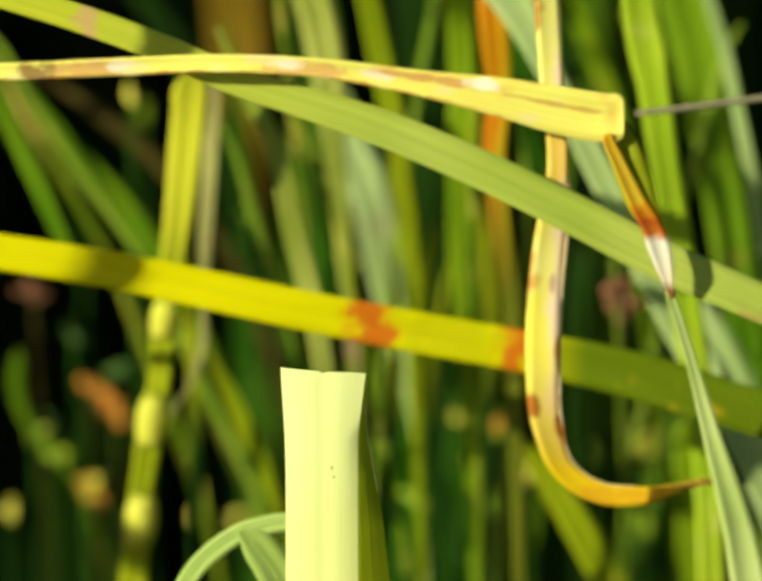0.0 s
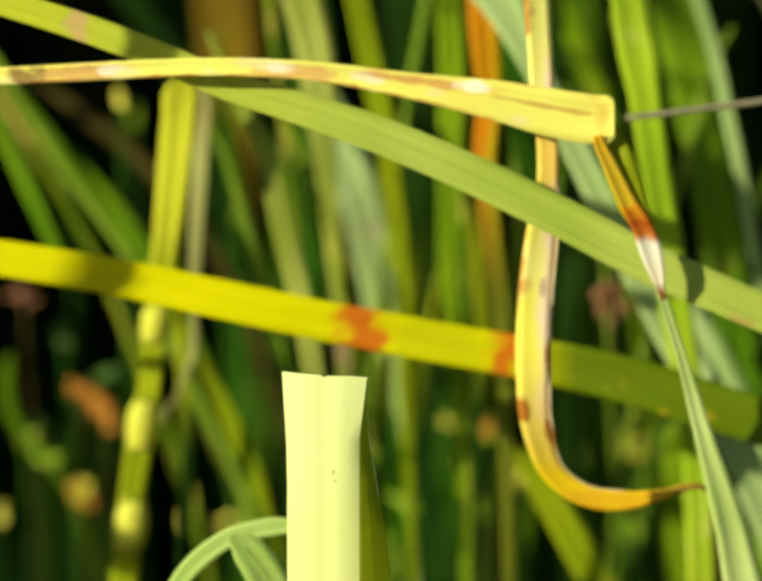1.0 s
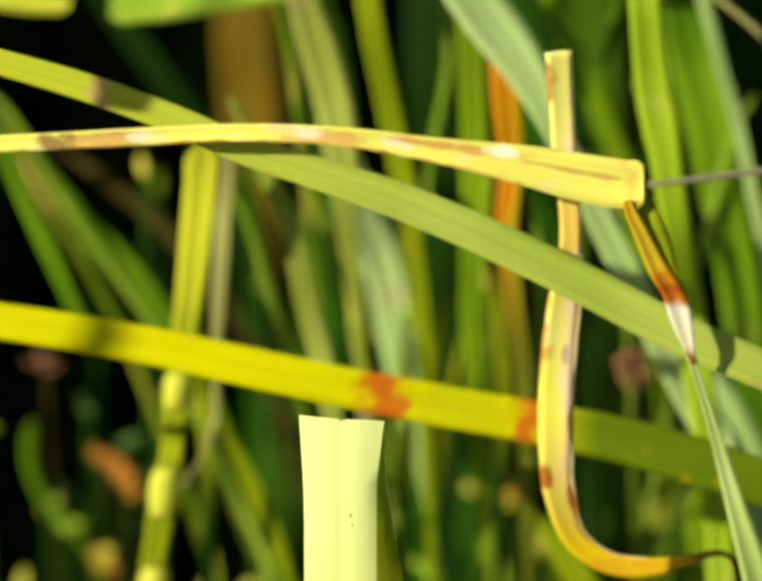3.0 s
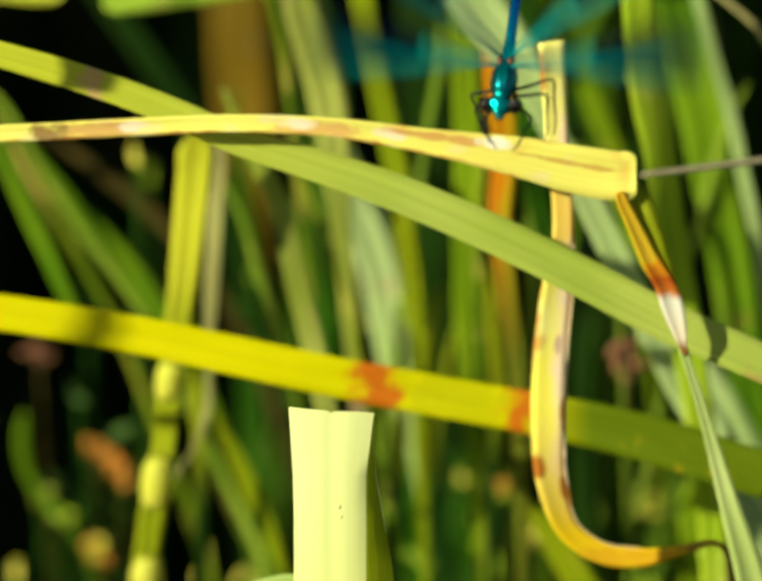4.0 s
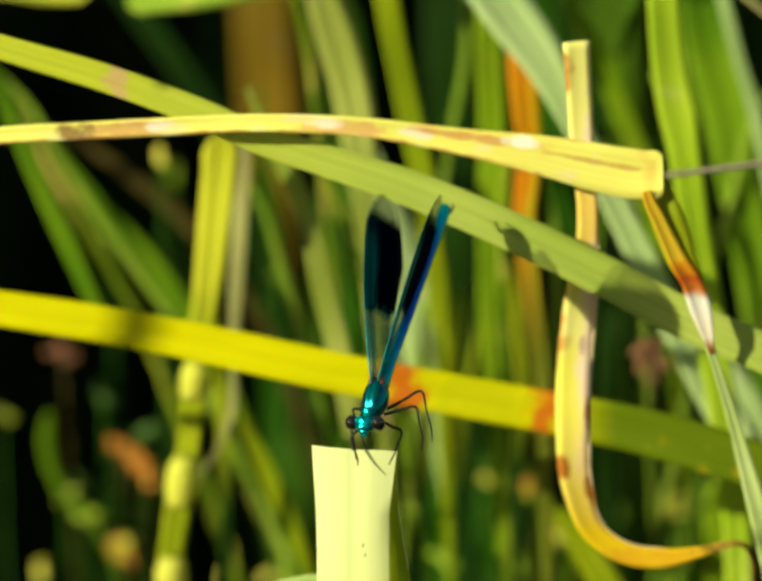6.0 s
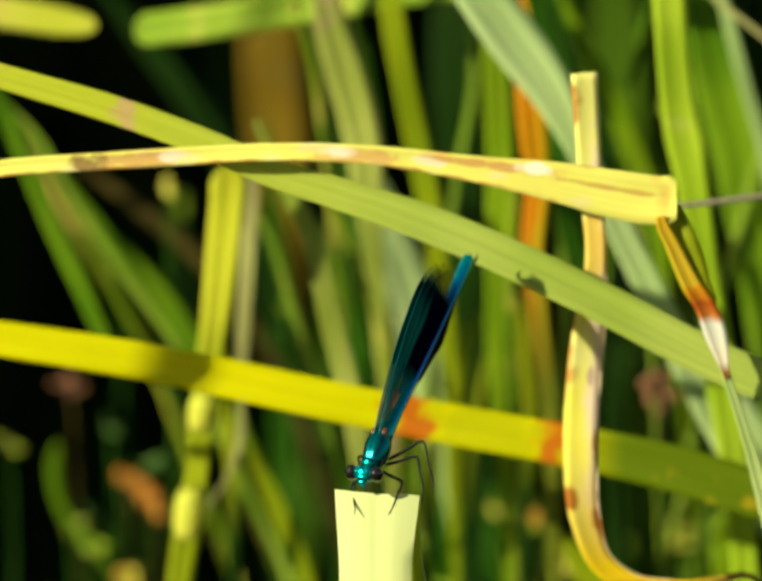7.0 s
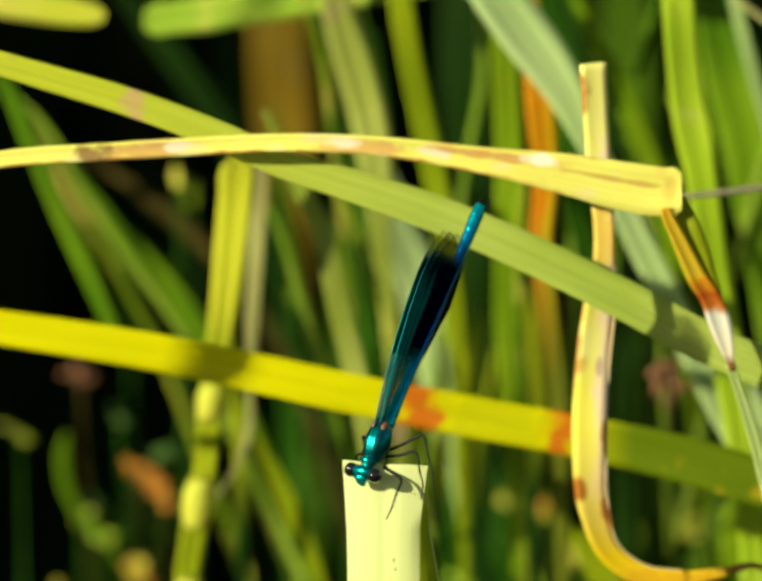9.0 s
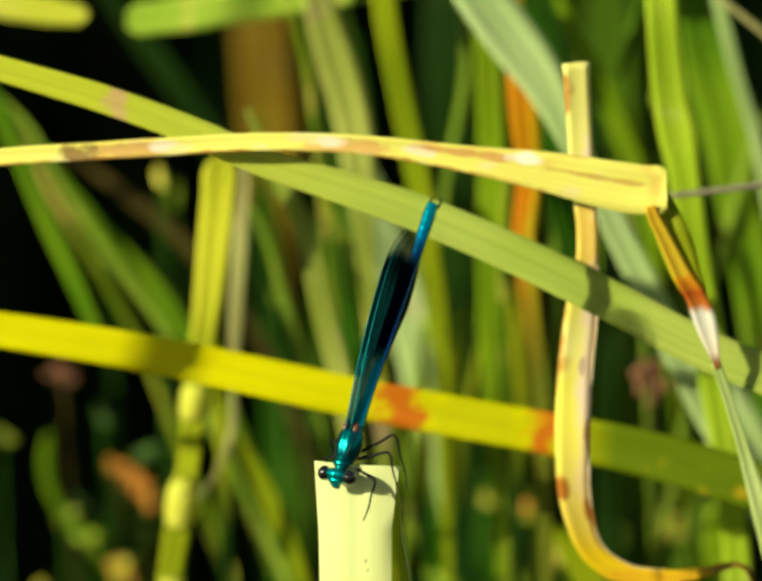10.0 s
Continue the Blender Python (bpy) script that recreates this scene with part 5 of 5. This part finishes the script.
def wing_mesh(length, width, side):
    """One wing, hinge at the origin, along x (side 1) or -x (side -1), leading edge towards y."""
    bm = bmesh.new()
    uv = bm.loops.layers.uv.new("uv")
    ns, nc = 34, 8
    grid = []
    for i in range(ns + 1):
        s = 1 - (1 - i / ns) ** 1.7
        chord = width * min(1.0, 0.24 + 1.05 * s ** 0.75) * (1.0 if s < 0.62 else max(0.0, 1 - ((s - 0.62) / 0.38) ** 2.6) ** 0.5)
        chord = max(chord, 0.02 * width)
        lead = width * (0.16 * math.sin(math.pi * min(1, s * 1.05)) - (0.0 if s < 0.75 else 0.34 * ((s - 0.75) / 0.25) ** 2.2))
        row = []
        for k in range(nc + 1):
            c = k / nc
            ripple = 0.10 * MM * math.sin(c * 22.0) * (1 - s) + 0.25 * MM * math.sin(math.pi * s) * (c - 0.3)
            row.append((bm.verts.new((side * s * length, lead - c * chord, ripple)), s, c))
        grid.append(row)
    for a, b in zip(grid, grid[1:]):
        for k in range(nc):
            q = (a[k], b[k], b[k + 1], a[k + 1])
            f = bm.faces.new([v[0] for v in (q if side < 0 else reversed(q))])
            for loop, v in zip(f.loops, q if side < 0 else reversed(q)):
                loop[uv].uv = (v[1], v[2])
    edge = [(*g[0][0].co, 0.11 * MM * (1 - 0.6 * g[0][1])) for g in grid[:-5:2]]
    rib = [(*g[2][0].co, 0.06 * MM * (1 - 0.6 * g[0][1])) for g in grid[:-15:2]]
    return bm, edge, rib


def damselfly():
    thing = tagged(new("damselfly"), "metallic blue-green damselfly with dark-banded wings", "damselfly")
    head = part("head", ball(oval(0, 5.1 * MM, 0.1 * MM, 1.9 * MM, 1.2 * MM, 1.35 * MM), bump=0.2), GLINT, thing, "teal metallic head")
    part("face", ball(oval(0, 5.9 * MM, 0.35 * MM, 1.15 * MM, 0.7 * MM, 0.6 * MM), 14, 10, 0.15), GLINT, head)
    part("clypeus", ball(oval(0, 6.35 * MM, -0.25 * MM, 0.85 * MM, 0.5 * MM, 0.42 * MM), 12, 8), GLINT, head)
    part("mouth", ball(oval(0, 6.45 * MM, -0.85 * MM, 0.62 * MM, 0.4 * MM, 0.4 * MM), 10, 8), GLINT, head)
    for ox, oy, oz in ((0.0, 5.5, 1.35), (-0.45, 5.0, 1.45), (0.45, 5.0, 1.45)):
        part("ocellus", ball(oval(ox * MM, oy * MM, oz * MM, 0.2 * MM, 0.2 * MM, 0.16 * MM), 8, 6), GLINT, head)
    for side in (-1, 1):
        part("eye", ball(oval(side * 2.0 * MM, 5.15 * MM, 0.2 * MM, 1.0 * MM, 1.1 * MM, 1.25 * MM)), EYE_BLACK, head, "glossy black eye")
        part("antenna", tube([(side * 0.7 * MM, 5.9 * MM, 0.8 * MM, 0.08 * MM), (side * 1.6 * MM, 6.4 * MM, 1.9 * MM, 0.05 * MM), (side * 2.6 * MM, 6.6 * MM, 2.6 * MM, 0.03 * MM)], 6, 3), LEG_BLACK, head)
    part("neck", tube([(0, 4.4 * MM, 0, 0.7 * MM), (0, 3.2 * MM, 0, 1.0 * MM)], 10, 3), TEAL, thing)
    part("prothorax", ball(oval(0, 3.3 * MM, 0.2 * MM, 1.25 * MM, 0.8 * MM, 1.1 * MM)), TEAL, thing)
    body = ball(oval(0, 0, 0, 1.95 * MM, 3.4 * MM, 2.2 * MM, -12), 20, 14)
    for v in body.verts:
        v.co.x *= 1 - 0.16 * max(0.0, v.co.z) / (2.2 * MM)
        if v.co.z > 0:
            v.co.z -= 0.25 * MM * math.exp(-(v.co.x / (0.25 * MM)) ** 2)
    thorax = part("thorax", body, TEAL, thing, "teal metallic thorax")
    for side in (-1, 1):
        part("stripe", tube([(side * 1.66 * MM, 2.4 * MM, -0.2 * MM, 0.10 * MM), (side * 1.80 * MM, 0.3 * MM, 0.1 * MM, 0.13 * MM), (side * 1.5 * MM, -2.0 * MM, 0.5 * MM, 0.10 * MM)], 6, 4), LEG_BLACK, thorax, "black side stripe")
        part("stripe", tube([(side * 0.75 * MM, 2.6 * MM, 1.25 * MM, 0.06 * MM), (side * 1.15 * MM, 0.6 * MM, 1.72 * MM, 0.09 * MM), (side * 1.0 * MM, -1.4 * MM, 1.85 * MM, 0.06 * MM)], 6, 4), LEG_BLACK, thorax, "black shoulder stripe")
        part("wing_root", ball(oval(side * 0.75 * MM, -2.1 * MM, 1.65 * MM, 0.55 * MM, 0.9 * MM, 0.4 * MM), 10, 8, 0.2), HINGE, thorax, "brown wing root")
    # abdomen: ten segments, slightly swollen at joints and tip
    ends = [3.0, 4.4, 8.6, 13.0, 17.6, 22.2, 26.8, 31.0, 34.6, 37.2, 39.0]
    wide = [1.15, 1.0, 0.78, 0.74, 0.74, 0.74, 0.76, 0.82, 0.92, 0.98, 0.80]
    for k in range(10):
        a, b = ends[k], ends[k + 1]
        rows = []
        for f, g in ((0.0, 0.975), (0.06, 1.0), (0.5, 0.985), (0.92, 1.0), (1.0, 0.98)):
            y = a + (b - a) * f
            r = (wide[k] + (wide[k + 1] - wide[k]) * f) * g
            rows.append((0, -y * MM, (-0.3 + 0.0022 * (y - 3) ** 2 * 0.6) * MM, r * MM))
        part("abdomen_segment", tube(rows, 14, 3), BLUE, thing)
    for side in (-1, 1):
        part("clasper", tube([(side * 0.5 * MM, -38.8 * MM, 0.4 * MM, 0.22 * MM), (side * 0.8 * MM, -39.8 * MM, 0.6 * MM, 0.16 * MM), (side * 0.45 * MM, -40.6 * MM, 0.5 * MM, 0.10 * MM)], 8, 4), LEG_BLACK, thing)
    legs = (((-1.0, 2.6, -1.6), (-4.6, 3.6, -2.6), (-5.2, 8.6, -2.6), (-4.9, 10.0, -3.0)),
            ((-1.2, 1.2, -1.9), (-5.6, -0.6, -1.6), (-7.6, 3.4, -4.2), (-7.9, 5.2, -4.6)),
            ((-1.2, 0.0, -2.0), (-5.8, -3.2, -1.0), (-8.2, 1.2, -4.4), (-8.8, 3.0, -5.0)),
            ((1.0, 2.6, -1.6), (3.4, 4.4, -3.4), (2.6, 6.6, -5.6), (2.4, 7.6, -6.0)),
            ((1.2, 1.2, -1.9), (4.2, 1.6, -3.4), (3.6, 4.4, -6.0), (3.4, 5.6, -6.6)),
            ((1.2, 0.0, -2.0), (4.6, -1.4, -3.4), (3.4, 1.4, -6.6), (3.0, 2.4, -7.2)))
    joints = []
    for hip, knee, ankle, toe in legs:
        def dot(p, r):
            return (p[0] * MM, p[1] * MM, p[2] * MM, r * MM)
        mid = [0.5 * (a + b) for a, b in zip(hip, knee)]
        shin = [0.5 * (a + b) for a, b in zip(knee, ankle)]
        leg = part("leg", tube([dot(hip, 0.26), dot(mid, 0.24), dot(knee, 0.20), dot(shin, 0.14), dot(ankle, 0.12), dot(toe, 0.08)], 7, 4), LEG_BLACK, thing, "thin black bristly leg")
        joints.append((leg, -1 if hip[0] < 0 else 1, Vector(hip) * MM))
        for f in (0.2, 0.4, 0.6, 0.8):
            p = [a + (b - a) * f for a, b in zip(knee, ankle)]
            q = [p[0] * 1.06, p[1] + 0.5, p[2] - 0.5]
            part("bristle", tube([dot(p, 0.05), dot(q, 0.02)], 5, 1), LEG_BLACK, leg)
    wings = []
    for name, length, width, y in (("forewing", 31.0, 9.0, -0.9), ("hindwing", 30.0, 9.6, -2.4)):
        for side in (1, -1):
            bm, edge, rib = wing_mesh(length * MM, width * MM, side)
            wing = part(name, bm, MEMBRANE, thing, "clear wing with a wide blue-black band")
            part("leading_vein", tube(edge, 6, 2), VEIN, wing, "teal leading vein")
            part("rib_vein", tube(rib, 6, 2), VEIN, wing)
            wings.append((wing, name, side, Vector((side * 0.4 * MM, y * MM, 1.9 * MM))))
    return thing, wings, joints


FLY, WINGS, LEG_JOINTS = damselfly()

# seconds, place of the thorax, heading across the view, tilt to the viewer, spin round the body
FLIGHT = [
    (0.0, -0.2600, -0.0500, 0.8500, -10, 10, -20),
    (1.4, -0.1900, -0.0500, 0.8300, -14, 15, -20),
    (1.6, -0.1050, -0.0500, 0.7720, -16, 18, -19),
    (1.8, -0.0630, -0.0500, 0.7484, -18, 22, -18),
    (2.0, -0.0473, -0.0500, 0.7480, -18, 22, -15),
    (2.2, -0.0316, -0.0500, 0.7523, -16, 22, -30),
    (2.5, -0.0209, -0.0500, 0.7546, -16, 20, -45),
    (2.7, -0.0123, -0.0500, 0.7667, -30, 22, -35),
    (3.2, 0.0072, -0.0200, 0.7681, -70, 30, -5),
    (3.6, 0.0165, -0.0250, 0.7503, -92, 38, 6),
    (3.8, 0.0185, -0.0250, 0.7402, -96, 40, 8),
    (4.0, 0.0188, -0.0250, 0.7384, -99, 42, 10),
    (4.2, 0.0190, -0.0240, 0.7315, -106, 44, 18),
    (4.5, 0.0138, -0.0200, 0.7244, -111.3, 47, 27),
    (4.7, 0.0085, -0.0160, 0.7137, -114, 45, 27),
    (5.0, 0.0015, -0.0080, 0.6970, -116.5, 42, 28),
    (5.2, -0.0017, -0.0030, 0.6898, -113, 42, 28),
    (5.5, -0.0023, -0.0010, 0.6885, -112, 42, 28),
    (5.7, -0.0024, -0.0005, 0.6875, -111, 42, 28),
    (6.8, -0.0040, 0.0012, 0.6824, -116, 40, 34),
    (7.0, -0.0037, 0.0012, 0.6825, -117, 39, 34),
    (7.5, -0.0028, 0.0012, 0.6823, -118, 31, 34),
    (8.0, -0.0024, 0.0012, 0.6826, -118.5, 25, 34),
    (8.5, -0.0034, 0.0012, 0.6826, -117, 19, 34),
    (9.0, -0.0049, 0.0012, 0.6821, -114.5, 17, 30),
    (9.5, -0.0065, 0.0012, 0.6819, -114.7, 14, 27),
    (10.0, -0.0066, 0.0012, 0.6817, -110, 20, 24),
]


def body_pose(x, y, z, heading, tilt, spin):
    h, k = radians(heading), radians(tilt)
    ahead = (RIGHT * math.cos(h) + UP * math.sin(h)) * math.cos(k) + BACK * math.sin(k)
    dorsal = (BACK - ahead * BACK.dot(ahead)).normalized()
    dorsal = Matrix.Rotation(radians(spin), 3, ahead) @ dorsal
    across = ahead.cross(dorsal)
    m = Matrix((across, ahead, dorsal)).transposed().to_4x4()
    return Matrix.Translation((x, y, z)) @ m


def wing_pose(hinge, side, lift, sweep, pitch=0.0):
    turn = Matrix.Rotation(radians(-side * lift), 4, "Y") @ Matrix.Rotation(radians(-side * sweep), 4, "Z") @ Matrix.Rotation(radians(pitch), 4, "X")
    return Matrix.Translation(hinge) @ turn


# the bent reed nods as the air moves: seconds, shift in metres, degrees
BENT_SWAY = [(0.0, -0.0007, -0.1), (0.5, -0.0001, 0.0), (1.0, -0.0007, 0.15), (1.5, 0.0, 0.0), (2.0, 0.0, 0.25), (2.5, 0.0003, 0.35), (4.0, 0.0003, 0.2), (4.5, 0.0002, 0.05),
             (5.0, -0.0001, -0.05), (5.5, 0.0001, 0.05), (7.0, 0.0013, 0.9), (7.5, 0.0012, 1.03), (8.0, 0.0013, 1.28), (8.5, 0.0012, 1.2), (9.0, 0.0008, 0.8), (9.5, 0.0010, 0.72), (10.0, 0.0011, 0.9)]

# wing beats: seconds, then lift, sweep and pitch of the fore pair and of the hind pair, and how far each pair's stroke goes on
BEATS = [(2, 6, -40, 40, 4, -30, 40, 26, 26), (2.5, 55, 35, 0, 50, 40, 0, 20, 20), (4, 2, 0, 10, 34, 18, 10, 38, 38), (4.5, 24, 14, 0, -28, -22, 0, 22, 24), (5, -18, 2, 34, -24, -28, 36, 16, 20), (5.5, 54, 55, 30, 12, 6, 15, 4, 30)]
FOLDED = (90.0, 74, 2, 90.0, 77, 3)


# one side of a stroke that differs from the other: (seconds, pair, side), then lift, sweep, pitch and the beat's reach
UNEVEN = {(5.0, 0, 1): (-27, 2, 34, 6), (5.0, 0, -1): (-5, 2, 34, 14), (5.0, 1, 1): (-24, -28, 36, 5), (4.5, 1, 1): (-20, -6, 0), (5.5, 0, 1): (50, 48, 54), (5.5, 0, -1): (56, 58, 2)}


def wing_rows(pair, side):
    rows = []
    fixed = {frame(b[0]): (*b[1 + 3 * pair:4 + 3 * pair], b[7 + pair]) for b in BEATS}
    for (t, p, s), stroke in UNEVEN.items():
        if (p, s) == (pair, side):
            fixed[frame(t)] = stroke if len(stroke) == 4 else (*stroke, fixed[frame(t)][3])
    for f in range(1, 168):
        t = (f - 1) / FPS
        if f in fixed:
            lift, sweep, pitch, _ = fixed[f]
        elif f - 1 in fixed or f + 1 in fixed:
            near = fixed[f - 1] if f - 1 in fixed else fixed[f + 1]
            lift, sweep, pitch = near[0] + (near[3] if f - 1 in fixed else -near[3]), near[1] + 5, near[2]
        else:
            beat = 2 * math.pi * f / 4.0 + (0.9 if pair else 0.0)
            lift, sweep, pitch = 16 + 40 * math.sin(beat), 10 + 12 * math.cos(beat), 20 * math.cos(beat)
        rows.append((t, lift, sweep, pitch))
    rest = FOLDED[3 * pair:3 * pair + 3]
    rows += [(5.6, 50, 58, 18), (5.7, 52, 60, 14), (6.0, 70, 62, 6), (6.4, *rest), (SECONDS, *rest)]
    return rows


# the drooping leaf sways: seconds, shift aside, lift
DROOP_SWAY = [(0.0, 0.0055, -0.0020), (1.0, 0.0045, -0.0016), (2.0, 0.0005, -0.0002), (2.5, -0.0006, 0.0002), (4.0, -0.0071, 0.0025), (4.5, -0.0068, 0.0024), (5.0, -0.0032, 0.0011),
              (5.5, 0.0, 0.0), (6.8, 0.003, 0.013), (8.5, 0.001, 0.015), (10.0, 0.002, 0.014)]


LOW_SWAY = [(0.0, -0.0087, 0.0017), (1.2, -0.0085, 0.0017), (1.8, -0.010, 0.020), (3.8, -0.009, 0.022), (5.7, -0.008, 0.020), (6.8, -0.0051, 0.0010), (7.4, -0.0026, 0.0005), (8.0, -0.0010, 0.0002), (8.6, 0.0, 0.0),
            (9.3, 0.0, 0.0), (10.0, -0.0047, 0.0009)]


def motions():
    walk(LOW_DROOP, [(t, Matrix.Translation((a, 0, b))) for t, a, b in LOW_SWAY])
    walk(DROOP, [(t, Matrix.Translation((a, 0, b))) for t, a, b in DROOP_SWAY])
    left_end = Matrix.Translation((-0.056, 0.0, 0.72))
    walk(BENT, [(t, Matrix.Translation((a, 0, 0)) @ left_end @ Matrix.Rotation(-radians(k), 4, "Y") @ left_end.inverted() @ Matrix.Translation((0.056, 0.031, 0)))
                for t, a, k in BENT_SWAY])
    walk(STUMP, [(t, Matrix.Translation((-0.0045 + a, 0.0, b))) for t, a, b in STEM_SWAY])
    walk(FLY, [(t, body_pose(*rest)) for t, *rest in FLIGHT])
    for wing, name, side, hinge in WINGS:
        pair = 0 if name == "forewing" else 1
        walk(wing, [(t, wing_pose(hinge, side, lift, sweep, pitch)) for t, lift, sweep, pitch in wing_rows(pair, side)])
    for leg, side, hip in LEG_JOINTS:
        tucked = Matrix.Translation(hip) @ Matrix.Rotation(radians(side * 20), 4, "Z") @ Matrix.Translation(-hip)
        walk(leg, [(0.0, tucked), (5.3, tucked), (6.3, Matrix()), (SECONDS, Matrix())])


motions()
